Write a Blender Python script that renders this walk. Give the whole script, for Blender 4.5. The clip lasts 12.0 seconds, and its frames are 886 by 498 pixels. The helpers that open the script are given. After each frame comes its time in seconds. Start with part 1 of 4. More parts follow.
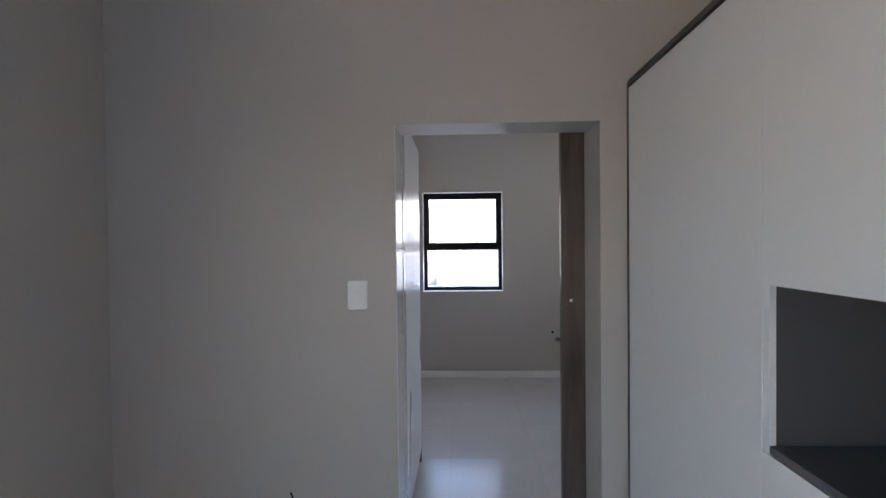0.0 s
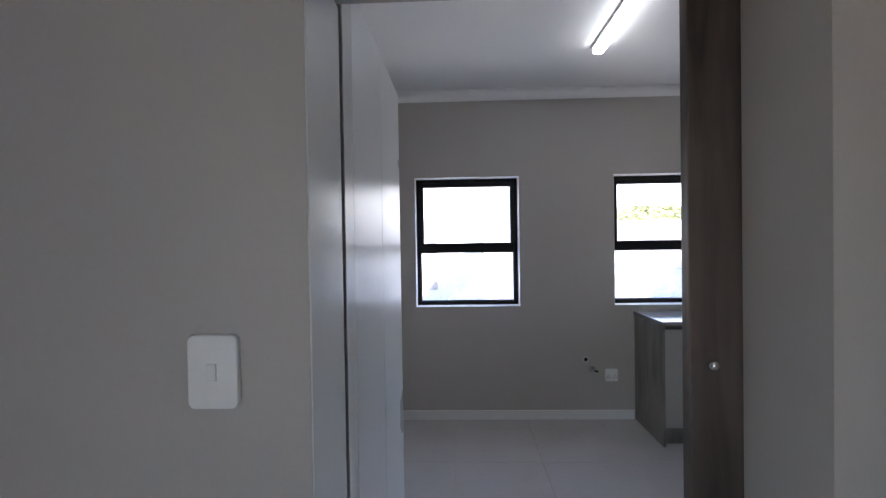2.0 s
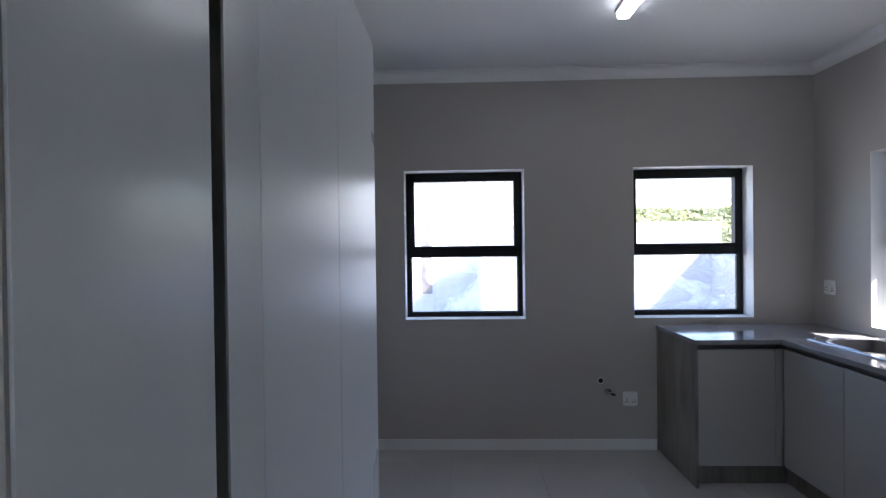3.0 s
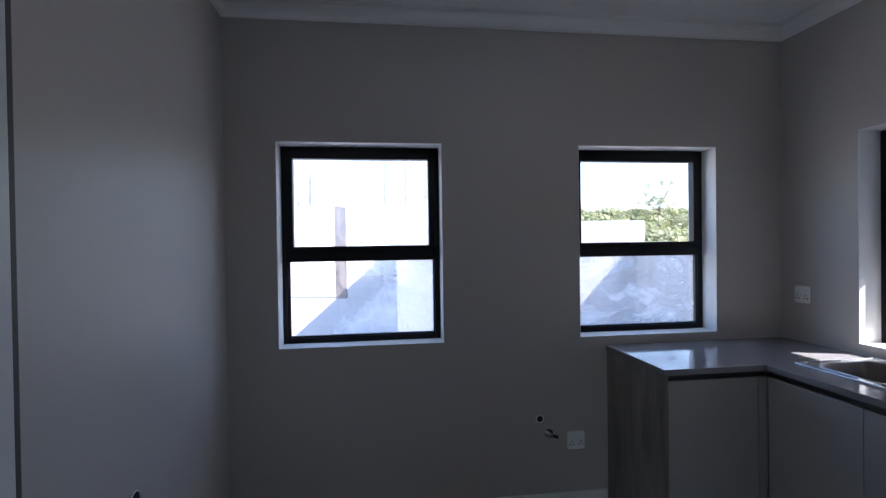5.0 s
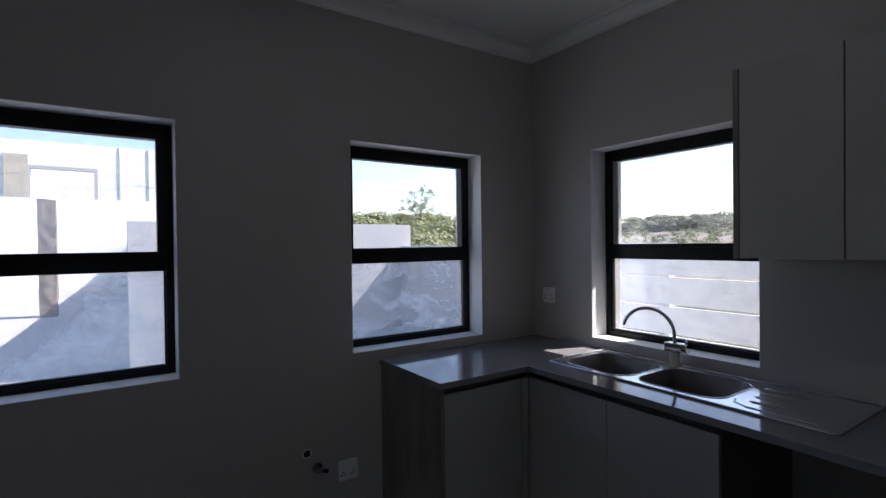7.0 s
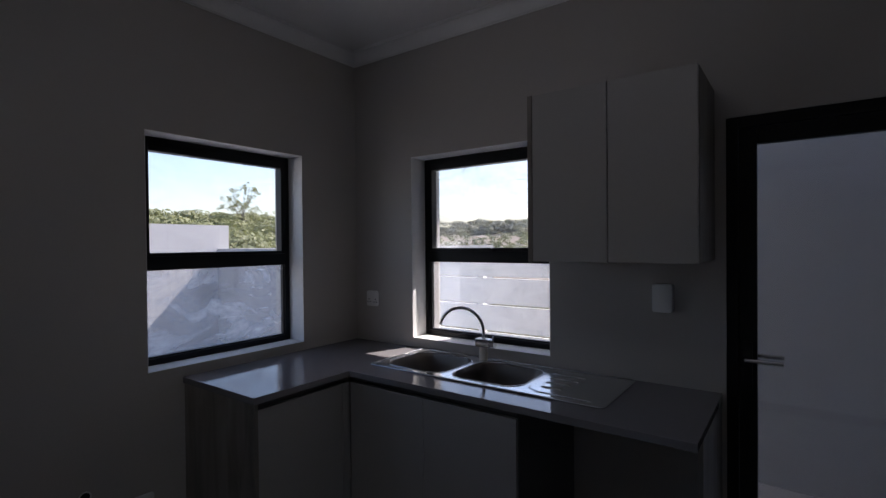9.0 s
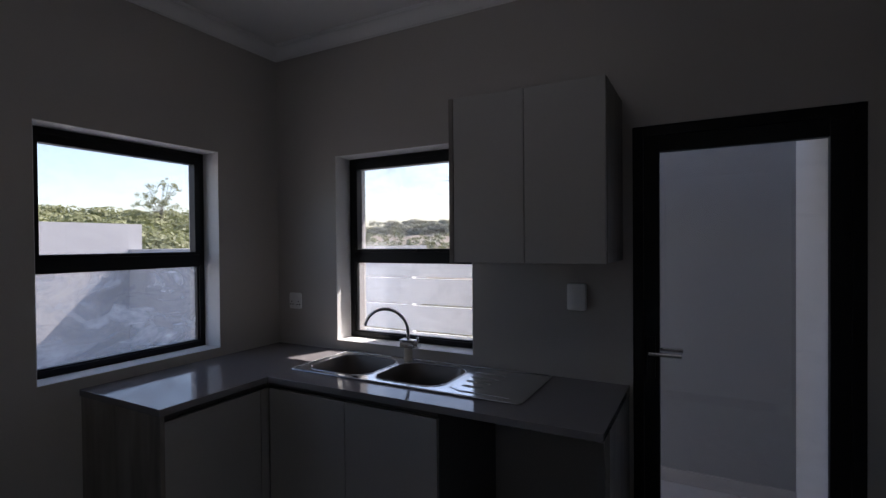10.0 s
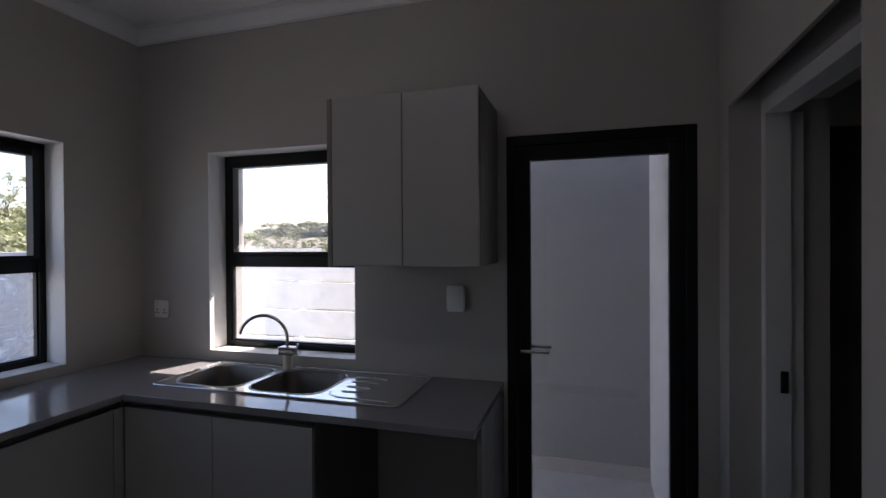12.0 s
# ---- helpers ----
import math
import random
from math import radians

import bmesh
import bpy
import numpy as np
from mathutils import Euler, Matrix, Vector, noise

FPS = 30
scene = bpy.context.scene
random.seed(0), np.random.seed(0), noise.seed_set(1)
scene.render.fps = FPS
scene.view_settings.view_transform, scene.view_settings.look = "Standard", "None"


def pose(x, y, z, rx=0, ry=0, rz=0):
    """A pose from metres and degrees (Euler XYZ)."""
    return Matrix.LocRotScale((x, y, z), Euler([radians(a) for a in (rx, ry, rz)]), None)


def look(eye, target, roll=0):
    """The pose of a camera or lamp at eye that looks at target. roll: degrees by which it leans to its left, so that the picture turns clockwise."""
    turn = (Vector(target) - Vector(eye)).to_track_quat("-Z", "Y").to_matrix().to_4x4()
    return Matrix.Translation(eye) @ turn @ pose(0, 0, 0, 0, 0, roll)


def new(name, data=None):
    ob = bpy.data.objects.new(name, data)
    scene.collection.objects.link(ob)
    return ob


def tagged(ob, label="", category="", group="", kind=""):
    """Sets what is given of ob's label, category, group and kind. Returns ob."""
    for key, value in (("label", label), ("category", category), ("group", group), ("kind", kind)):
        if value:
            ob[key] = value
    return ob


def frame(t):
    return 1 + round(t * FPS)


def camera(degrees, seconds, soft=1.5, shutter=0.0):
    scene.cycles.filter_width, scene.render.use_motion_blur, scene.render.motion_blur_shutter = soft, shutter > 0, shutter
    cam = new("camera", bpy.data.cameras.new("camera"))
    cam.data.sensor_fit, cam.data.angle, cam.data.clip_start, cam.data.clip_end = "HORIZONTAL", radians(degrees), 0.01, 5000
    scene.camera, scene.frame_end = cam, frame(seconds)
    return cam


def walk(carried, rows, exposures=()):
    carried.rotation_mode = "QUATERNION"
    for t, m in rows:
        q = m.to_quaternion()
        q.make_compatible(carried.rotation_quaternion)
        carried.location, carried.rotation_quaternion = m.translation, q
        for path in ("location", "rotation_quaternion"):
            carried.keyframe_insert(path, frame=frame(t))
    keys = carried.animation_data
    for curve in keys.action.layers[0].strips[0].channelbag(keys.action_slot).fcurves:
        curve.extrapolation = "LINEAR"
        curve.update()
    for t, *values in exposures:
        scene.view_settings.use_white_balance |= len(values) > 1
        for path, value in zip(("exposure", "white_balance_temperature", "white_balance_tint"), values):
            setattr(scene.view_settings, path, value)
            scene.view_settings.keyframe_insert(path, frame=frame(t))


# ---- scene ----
cam = camera(84.6, 12.0, soft=1.4)
PATH = [
    (0, (0.327, 0.177, 1.539), (0.261, 2.175, 1.505), -0.6),
    (0.5, (0.325, 0.473, 1.518), (0.26, 2.471, 1.484), -0.8),
    (1, (0.321, 0.803, 1.518), (0.253, 2.802, 1.486), -0.8),
    (1.5, (0.322, 1.122, 1.519), (0.247, 3.121, 1.488), -0.8),
    (2, (0.316, 1.444, 1.524), (0.241, 3.443, 1.497), -0.9),
    (2.5, (0.304, 1.718, 1.525), (0.239, 3.737, 1.508), -0.8),
    (4.3, (0.37, 2.696, 1.535), (0.435, 4.695, 1.512), -0.9),
    (4.6, (0.397, 2.808, 1.523), (0.547, 4.803, 1.504), -0.7),
    (5, (0.457, 2.932, 1.519), (0.721, 4.914, 1.499), -0.8),
    (5.5, (0.501, 3.052, 1.522), (0.982, 4.993, 1.505), -0.9),
    (6, (0.539, 3.132, 1.531), (1.252, 5.001, 1.506), -0.8),
    (6.5, (0.559, 3.21, 1.538), (1.486, 4.982, 1.511), -0.8),
    (7, (0.582, 3.263, 1.534), (1.708, 4.917, 1.513), -0.7),
    (7.5, (0.595, 3.266, 1.533), (1.875, 4.804, 1.517), -0.7),
    (9.5, (0.633, 3.206, 1.549), (2.327, 4.27, 1.526), -0.5),
    (10, (0.65, 3.183, 1.55), (2.408, 4.136, 1.527), -0.5),
    (10.5, (0.664, 3.167, 1.548), (2.478, 4.007, 1.529), -0.4),
    (11, (0.662, 3.149, 1.553), (2.522, 3.885, 1.531), -0.4),
    (11.5, (0.669, 3.137, 1.552), (2.559, 3.789, 1.534), -0.4),
    (12, (0.685, 3.106, 1.551), (2.601, 3.68, 1.536), -0.4),
]
walk(cam, [(t, look(eye, target, roll)) for t, eye, target, roll in PATH],
     exposures=[(0, 3.6, 6720, 14), (1.0, 3.6, 6670, 14), (2.0, 3.32, 6470, 14.2), (2.5, 3.06, 6280, 14.4), (4.5, 2.53, 5900, 14.4), (5.5, 1.85, 6000, 15.4), (6.5, 1.4, 6200, 14.9), (7.5, 1.07, 6300, 16.5), (9.5, 0.94, 6500, 18.2), (10.5, 1.07, 6560, 18.2), (12, 1.6, 6760, 18)])

# ---- light ----
SUN_TRAVEL = Vector((-0.93, 0.335, -1.0)).normalized()
world = bpy.data.worlds.new("world")
scene.world = world
world.use_nodes = True
sky = world.node_tree.nodes.new("ShaderNodeTexSky")
sky.sky_type, sky.sun_disc = "NISHITA", False
sky.dust_density = 1.4
sky.sun_elevation = math.asin(-SUN_TRAVEL.z)
sky.sun_rotation = math.atan2(-SUN_TRAVEL.x, -SUN_TRAVEL.y)
world.node_tree.links.new(sky.outputs[0], world.node_tree.nodes["Background"].inputs[0])
world.node_tree.nodes["Background"].inputs[1].default_value = 0.15
sun = new("sun", bpy.data.lights.new("sun", "SUN"))
sun.data.energy, sun.data.angle, sun.data.color = 5.0, radians(0.5), (1.0, 0.95, 0.88)
sun.matrix_world = look((20, 0, 20), Vector((20, 0, 20)) + SUN_TRAVEL)

# ---- plan ----
DW0, DW1 = 2.27, 2.595          # door wall, living side and kitchen side
DX0, DX1, DZ = 0.043, 0.929, 2.04
YF, XE = 5.62, 2.912            # kitchen's far wall and outer side wall
XL = -0.34                      # kitchen's left wall
CEIL = 2.80
WT = 0.27                       # thickness of the outer walls
WZ0, WZ1 = 0.968, 2.08
LW, RW, BW = -1.217, 1.68, -3.0  # living room's walls


# ---- materials ----
def material(name, colour, rough=0.5, metal=0.0, grain=40.0, vary=0.06, bump=0.05, scale2=1.5, vary2=0.05, coat=0.0, random_tone=0.0, spec=0.5):
    m = bpy.data.materials.new(name)
    m.use_nodes = True
    nt = m.node_tree
    b = nt.nodes["Principled BSDF"]
    b.inputs["Metallic"].default_value = metal
    b.inputs["Coat Weight"].default_value = coat
    b.inputs["Specular IOR Level"].default_value = spec
    co = nt.nodes.new("ShaderNodeTexCoord")
    fine, broad = nt.nodes.new("ShaderNodeTexNoise"), nt.nodes.new("ShaderNodeTexNoise")
    fine.inputs["Scale"].default_value, fine.inputs["Detail"].default_value = grain, 6
    broad.inputs["Scale"].default_value, broad.inputs["Detail"].default_value = scale2, 4
    geo = nt.nodes.new("ShaderNodeNewGeometry")
    for n in (fine, broad):
        nt.links.new(geo.outputs["Position"], n.inputs["Vector"])
    tone = nt.nodes.new("ShaderNodeMath")
    tone.operation = "MULTIPLY_ADD"
    nt.links.new(fine.outputs[0], tone.inputs[0])
    tone.inputs[1].default_value, tone.inputs[2].default_value = 2 * vary, 1 - vary
    tone2 = nt.nodes.new("ShaderNodeMath")
    tone2.operation = "MULTIPLY_ADD"
    nt.links.new(broad.outputs[0], tone2.inputs[0])
    tone2.inputs[1].default_value, tone2.inputs[2].default_value = 2 * vary2, 1 - vary2
    mul = nt.nodes.new("ShaderNodeMath")
    mul.operation = "MULTIPLY"
    nt.links.new(tone.outputs[0], mul.inputs[0])
    nt.links.new(tone2.outputs[0], mul.inputs[1])
    last = mul
    if random_tone:
        info = nt.nodes.new("ShaderNodeObjectInfo")
        t3 = nt.nodes.new("ShaderNodeMath")
        t3.operation = "MULTIPLY_ADD"
        nt.links.new(info.outputs["Random"], t3.inputs[0])
        t3.inputs[1].default_value, t3.inputs[2].default_value = 2 * random_tone, 1 - random_tone
        last = nt.nodes.new("ShaderNodeMath")
        last.operation = "MULTIPLY"
        nt.links.new(mul.outputs[0], last.inputs[0])
        nt.links.new(t3.outputs[0], last.inputs[1])
    mix = nt.nodes.new("ShaderNodeVectorMath")
    mix.operation = "SCALE"
    mix.inputs[0].default_value = colour
    nt.links.new(last.outputs[0], mix.inputs["Scale"])
    nt.links.new(mix.outputs[0], b.inputs["Base Color"])
    r = nt.nodes.new("ShaderNodeMath")
    r.operation = "MULTIPLY_ADD"
    nt.links.new(broad.outputs[0], r.inputs[0])
    r.inputs[1].default_value, r.inputs[2].default_value = 0.2 * rough, 0.9 * rough
    nt.links.new(r.outputs[0], b.inputs["Roughness"])
    if bump:
        bp = nt.nodes.new("ShaderNodeBump")
        bp.inputs["Strength"].default_value, bp.inputs["Distance"].default_value = bump, 0.002
        nt.links.new(fine.outputs[0], bp.inputs["Height"])
        nt.links.new(bp.outputs[0], b.inputs["Normal"])
    return m


def wood_material(name, dark, light, stretch=(14, 14, 1.2), rough=0.45, bump=0.15):
    m = bpy.data.materials.new(name)
    m.use_nodes = True
    nt = m.node_tree
    b = nt.nodes["Principled BSDF"]
    geo = nt.nodes.new("ShaderNodeNewGeometry")
    mp = nt.nodes.new("ShaderNodeVectorMath")
    mp.operation = "MULTIPLY"
    mp.inputs[1].default_value = stretch
    nt.links.new(geo.outputs["Position"], mp.inputs[0])
    n1 = nt.nodes.new("ShaderNodeTexNoise")
    n1.inputs["Scale"].default_value, n1.inputs["Detail"].default_value, n1.inputs["Distortion"].default_value = 2.2, 9, 0.8
    nt.links.new(mp.outputs[0], n1.inputs["Vector"])
    n2 = nt.nodes.new("ShaderNodeTexNoise")
    n2.inputs["Scale"].default_value, n2.inputs["Detail"].default_value = 3.0, 3
    nt.links.new(geo.outputs["Position"], n2.inputs["Vector"])
    add = nt.nodes.new("ShaderNodeMath")
    add.operation = "MULTIPLY_ADD"
    nt.links.new(n2.outputs[0], add.inputs[0])
    add.inputs[1].default_value = 0.6
    nt.links.new(n1.outputs[0], add.inputs[2])
    ramp = nt.nodes.new("ShaderNodeValToRGB")
    ramp.color_ramp.elements[0].position, ramp.color_ramp.elements[1].position = 0.55, 1.05
    ramp.color_ramp.elements[0].color, ramp.color_ramp.elements[1].color = (*dark, 1), (*light, 1)
    nt.links.new(add.outputs[0], ramp.inputs[0])
    nt.links.new(ramp.outputs[0], b.inputs["Base Color"])
    b.inputs["Roughness"].default_value = rough
    bp = nt.nodes.new("ShaderNodeBump")
    bp.inputs["Strength"].default_value, bp.inputs["Distance"].default_value = bump, 0.002
    nt.links.new(n1.outputs[0], bp.inputs["Height"])
    nt.links.new(bp.outputs[0], b.inputs["Normal"])
    return m


def glass_material(name, dust, haze=0.0, cake=None):
    """Clear pane; dust is a thin film of dried plaster dust with wiped swirls. cake: a way, a start, an end and
    an amount, for the part of the pane that was never wiped."""
    m = bpy.data.materials.new(name)
    m.use_nodes = True
    nt = m.node_tree
    nt.nodes.remove(nt.nodes["Principled BSDF"])
    out = nt.nodes["Material Output"]
    clear, gloss, film = nt.nodes.new("ShaderNodeBsdfTransparent"), nt.nodes.new("ShaderNodeBsdfGlossy"), nt.nodes.new("ShaderNodeBsdfTranslucent")
    clear.inputs[0].default_value = (0.95, 0.95, 0.96, 1)
    gloss.inputs["Roughness"].default_value = 0.01
    film.inputs[0].default_value = (0.44, 0.47, 0.52, 1)
    facing = nt.nodes.new("ShaderNodeLayerWeight")
    facing.inputs["Blend"].default_value = 0.5
    power = nt.nodes.new("ShaderNodeMath")
    power.operation = "POWER"
    power.inputs[1].default_value = 5
    nt.links.new(facing.outputs["Facing"], power.inputs[0])
    fres = nt.nodes.new("ShaderNodeMath")
    fres.operation = "MULTIPLY_ADD"
    fres.inputs[1].default_value, fres.inputs[2].default_value = 0.9, 0.07
    nt.links.new(power.outputs[0], fres.inputs[0])
    geo = nt.nodes.new("ShaderNodeNewGeometry")
    n1, n2 = nt.nodes.new("ShaderNodeTexNoise"), nt.nodes.new("ShaderNodeTexNoise")
    n1.inputs["Scale"].default_value, n1.inputs["Detail"].default_value, n1.inputs["Distortion"].default_value = 2.6, 9, 1.3
    n1.inputs["Roughness"].default_value = 0.68
    n2.inputs["Scale"].default_value, n2.inputs["Detail"].default_value = 20, 6
    wipe = nt.nodes.new("ShaderNodeVectorMath")
    wipe.operation = "MULTIPLY"
    wipe.inputs[1].default_value = (1.1, 1.1, 1.9)
    nt.links.new(geo.outputs["Position"], wipe.inputs[0])
    nt.links.new(wipe.outputs[0], n1.inputs["Vector"])
    nt.links.new(geo.outputs["Position"], n2.inputs["Vector"])
    ramp = nt.nodes.new("ShaderNodeValToRGB")
    ramp.color_ramp.elements[0].position, ramp.color_ramp.elements[1].position = 0.42, 0.70
    nt.links.new(n1.outputs[0], ramp.inputs[0])
    f = nt.nodes.new("ShaderNodeMath")
    f.operation = "MULTIPLY"
    nt.links.new(ramp.outputs[0], f.inputs[0])
    nt.links.new(n2.outputs[0], f.inputs[1])
    level = nt.nodes.new("ShaderNodeVectorMath")
    level.operation = "MULTIPLY"
    level.inputs[1].default_value = (5, 5, 38)
    nt.links.new(geo.outputs["Position"], level.inputs[0])
    n3, flecks = nt.nodes.new("ShaderNodeTexNoise"), nt.nodes.new("ShaderNodeValToRGB")
    n3.inputs["Scale"].default_value, n3.inputs["Detail"].default_value = 1.0, 4
    nt.links.new(level.outputs[0], n3.inputs["Vector"])
    flecks.color_ramp.elements[0].position, flecks.color_ramp.elements[1].position = 0.64, 0.74
    nt.links.new(n3.outputs[0], flecks.inputs[0])
    both = nt.nodes.new("ShaderNodeMath")
    both.operation = "MULTIPLY_ADD"
    nt.links.new(flecks.outputs[0], both.inputs[0])
    both.inputs[1].default_value = 0.35
    nt.links.new(f.outputs[0], both.inputs[2])
    f2 = nt.nodes.new("ShaderNodeMath")
    f2.operation = "MULTIPLY_ADD"
    nt.links.new(both.outputs[0], f2.inputs[0])
    # haze lays an even pale veil over the pane, besides the dust
    f2.inputs[1].default_value, f2.inputs[2].default_value = dust, dust * 0.08 + haze
    cover = f2
    if cake:
        way, start, end, amount = cake
        along, edge = nt.nodes.new("ShaderNodeVectorMath"), nt.nodes.new("ShaderNodeMath")
        along.operation, edge.operation = "DOT_PRODUCT", "MULTIPLY_ADD"
        along.inputs[1].default_value = way
        nt.links.new(geo.outputs["Position"], along.inputs[0])
        nt.links.new(n1.outputs[0], edge.inputs[0])
        edge.inputs[1].default_value = 0.5
        nt.links.new(along.outputs["Value"], edge.inputs[2])
        span, thick = nt.nodes.new("ShaderNodeMapRange"), nt.nodes.new("ShaderNodeMath")
        span.interpolation_type = "SMOOTHSTEP"
        span.inputs["From Min"].default_value, span.inputs["From Max"].default_value = start + 0.25, end + 0.25
        span.inputs["To Max"].default_value = amount
        nt.links.new(edge.outputs[0], span.inputs["Value"])
        patchy = nt.nodes.new("ShaderNodeMath")
        patchy.operation = "MULTIPLY_ADD"
        nt.links.new(n2.outputs[0], patchy.inputs[0])
        patchy.inputs[1].default_value, patchy.inputs[2].default_value = 0.6, 0.7
        thick.operation, thick.use_clamp = "MULTIPLY_ADD", True
        nt.links.new(span.outputs[0], thick.inputs[0])
        nt.links.new(patchy.outputs[0], thick.inputs[1])
        nt.links.new(f2.outputs[0], thick.inputs[2])
        cover = thick
    a, c = nt.nodes.new("ShaderNodeMixShader"), nt.nodes.new("ShaderNodeMixShader")
    nt.links.new(fres.outputs[0], a.inputs[0])
    nt.links.new(clear.outputs[0], a.inputs[1])
    nt.links.new(gloss.outputs[0], a.inputs[2])
    nt.links.new(cover.outputs[0], c.inputs[0])
    nt.links.new(a.outputs[0], c.inputs[1])
    nt.links.new(film.outputs[0], c.inputs[2])
    nt.links.new(c.outputs[0], out.inputs[0])
    return m


def glow_material(name, colour, strength):
    m = bpy.data.materials.new(name)
    m.use_nodes = True
    b = m.node_tree.nodes["Principled BSDF"]
    b.inputs["Base Color"].default_value = (0.9, 0.9, 0.9, 1)
    b.inputs["Emission Color"].default_value = (*colour, 1)
    b.inputs["Emission Strength"].default_value = strength
    return m


PAINT = material("greige wall paint", (0.484, 0.456, 0.424), 0.45, grain=90, vary=0.02, bump=0.12, scale2=0.8, vary2=0.03)
CEILING = material("white ceiling paint", (0.86, 0.86, 0.85), 0.7, grain=120, vary=0.015, bump=0.05, vary2=0.02)
TRIM = material("white satin trim paint", (0.78, 0.78, 0.76), 0.35, grain=60, vary=0.02, bump=0.03)
MELAMINE = material("white gloss cupboard board", (0.70, 0.71, 0.71), 0.22, grain=30, vary=0.01, bump=0.01, vary2=0.015)
MELAMINE_SATIN = material("white satin cupboard board", (0.70, 0.71, 0.72), 0.28, grain=30, vary=0.01, bump=0.01, vary2=0.015)
MELAMINE_GREY = material("pale grey cupboard board", (0.415, 0.40, 0.38), 0.4, grain=60, vary=0.02, bump=0.03)
CARCASS = material("grey carcass board", (0.15, 0.15, 0.153), 0.45, grain=50, vary=0.03, bump=0.03)
NICHE = material("dark grey niche lining", (0.09, 0.09, 0.095), 0.4, grain=50, vary=0.03, bump=0.03)
# dark colour stands for the shade in narrow gaps; the plinth shares it
SHADOW_GAP = material("dark board for gaps and plinth", (0.07, 0.065, 0.06), 0.5)
OAK_GREY = wood_material("grey oak board", (0.135, 0.12, 0.105), (0.27, 0.245, 0.215), stretch=(6, 6, 0.8))
DOOR_WOOD = wood_material("dark stained door timber", (0.040, 0.030, 0.025), (0.135, 0.105, 0.087), stretch=(9, 9, 0.8))
STONE = material("dark grey quartz worktop", (0.245, 0.235, 0.243), 0.08, grain=400, vary=0.25, bump=0.0, vary2=0.04, spec=0.7)
STEEL = material("brushed stainless steel", (0.62, 0.62, 0.62), 0.22, metal=1.0, grain=150, vary=0.05, bump=0.03)
# bowl steel is darkened in colour for the shade inside the bowls
BOWL = material("shade-darkened bowl steel", (0.19, 0.168, 0.148), 0.42, metal=1.0, grain=150, vary=0.06, bump=0.03)
# wall plaster lightened in colour, as the reveals look in window light
REVEAL = material("plastered reveal whitened for window light", (0.88, 0.875, 0.86), 0.6, grain=90, vary=0.02, bump=0.1)
DECK = material("polished stainless steel", (0.66, 0.66, 0.66), 0.14, metal=0.86, grain=150, vary=0.04, bump=0.0)
CHROME = material("polished chrome", (0.75, 0.75, 0.76), 0.06, metal=1.0, bump=0.0)
ALU = material("black powder coated aluminium", (0.008, 0.008, 0.009), 0.4, spec=0.25, grain=200, vary=0.1, bump=0.04)
PLASTIC = material("white switch plastic", (0.85, 0.85, 0.83), 0.3, bump=0.0, vary=0.01)
BLACK = material("black hollow", (0.01, 0.01, 0.01), 0.8)
TILE = material("pale grey porcelain tile", (0.52, 0.50, 0.49), 0.17, grain=25, vary=0.05, bump=0.02, scale2=2.5, vary2=0.08, random_tone=0.02)
GROUT = material("grey grout", (0.40, 0.39, 0.38), 0.8)
GLASS = glass_material("clear window glass", 0.15)
# haze values are a painted glare that washes out the view behind
SMEARED = glass_material("smeared window glass with pale veil", 0.4, 0.17)
HAZED = glass_material("window glass with pale veil", 0.3, 0.09)
DUSTY = glass_material("dusty window glass", 1.25, 0.0, ((0.15, 0, -1), -1.08, -0.86, 0.14))
CAKED = glass_material("window glass caked with dust", 0.4, 0.0, ((1, 0, -1), -0.93, -0.66, 0.6))
SCRUB = material("dry pinkish scrub", (0.25, 0.21, 0.17), 0.95, grain=1.5, vary=0.35, bump=0.6, scale2=0.3, vary2=0.3)
# cream colour stands for sunlight on the tap's chrome collar
TAP_BASE = material("tap collar in sunlit cream", (0.78, 0.70, 0.58), 0.4, bump=0.0)
LED = glow_material("led diffuser", (0.93, 0.96, 1.0), 1.25)
RENDER_WHITE = material("white plastered outside wall", (0.80, 0.79, 0.77), 0.8, grain=30, vary=0.05, bump=0.3)
PALE_GROUND = material("pale concrete paving", (0.36, 0.355, 0.35), 0.85, grain=12, vary=0.08, bump=0.3)
PATIO = material("sand coloured paving", (0.47, 0.375, 0.29), 0.85, grain=12, vary=0.1, bump=0.3)
FENCE_WHITE = material("white fence paint", (0.88, 0.88, 0.87), 0.5, grain=30, vary=0.02, bump=0.05)
GARDEN = material("pale grey garden wall plaster", (0.40, 0.40, 0.412), 0.8, grain=30, vary=0.05, bump=0.3)
BEIGE = material("beige textured panel", (0.48, 0.43, 0.34), 0.8, grain=20, vary=0.1, bump=0.2)
YARD = material("pale grey plastered yard wall", (0.335, 0.34, 0.345), 0.8, grain=30, vary=0.04, bump=0.25)
VELD = material("dry grass veld", (0.075, 0.072, 0.036), 0.9, grain=3, vary=0.3, bump=0.5, scale2=0.1, vary2=0.3)
def foliage(name, colour, lit):
    m = material(name, colour, 0.6, grain=0.8, vary=0.35, bump=0.0, scale2=0.15, vary2=0.3)
    tree = m.node_tree
    thin, mix = tree.nodes.new("ShaderNodeBsdfTranslucent"), tree.nodes.new("ShaderNodeMixShader")
    thin.inputs[0].default_value = (*lit, 1)
    mix.inputs[0].default_value = 0.3
    tree.links.new(tree.nodes["Principled BSDF"].outputs[0], mix.inputs[1])
    tree.links.new(thin.outputs[0], mix.inputs[2])
    tree.links.new(mix.outputs[0], tree.nodes["Material Output"].inputs[0])
    return m


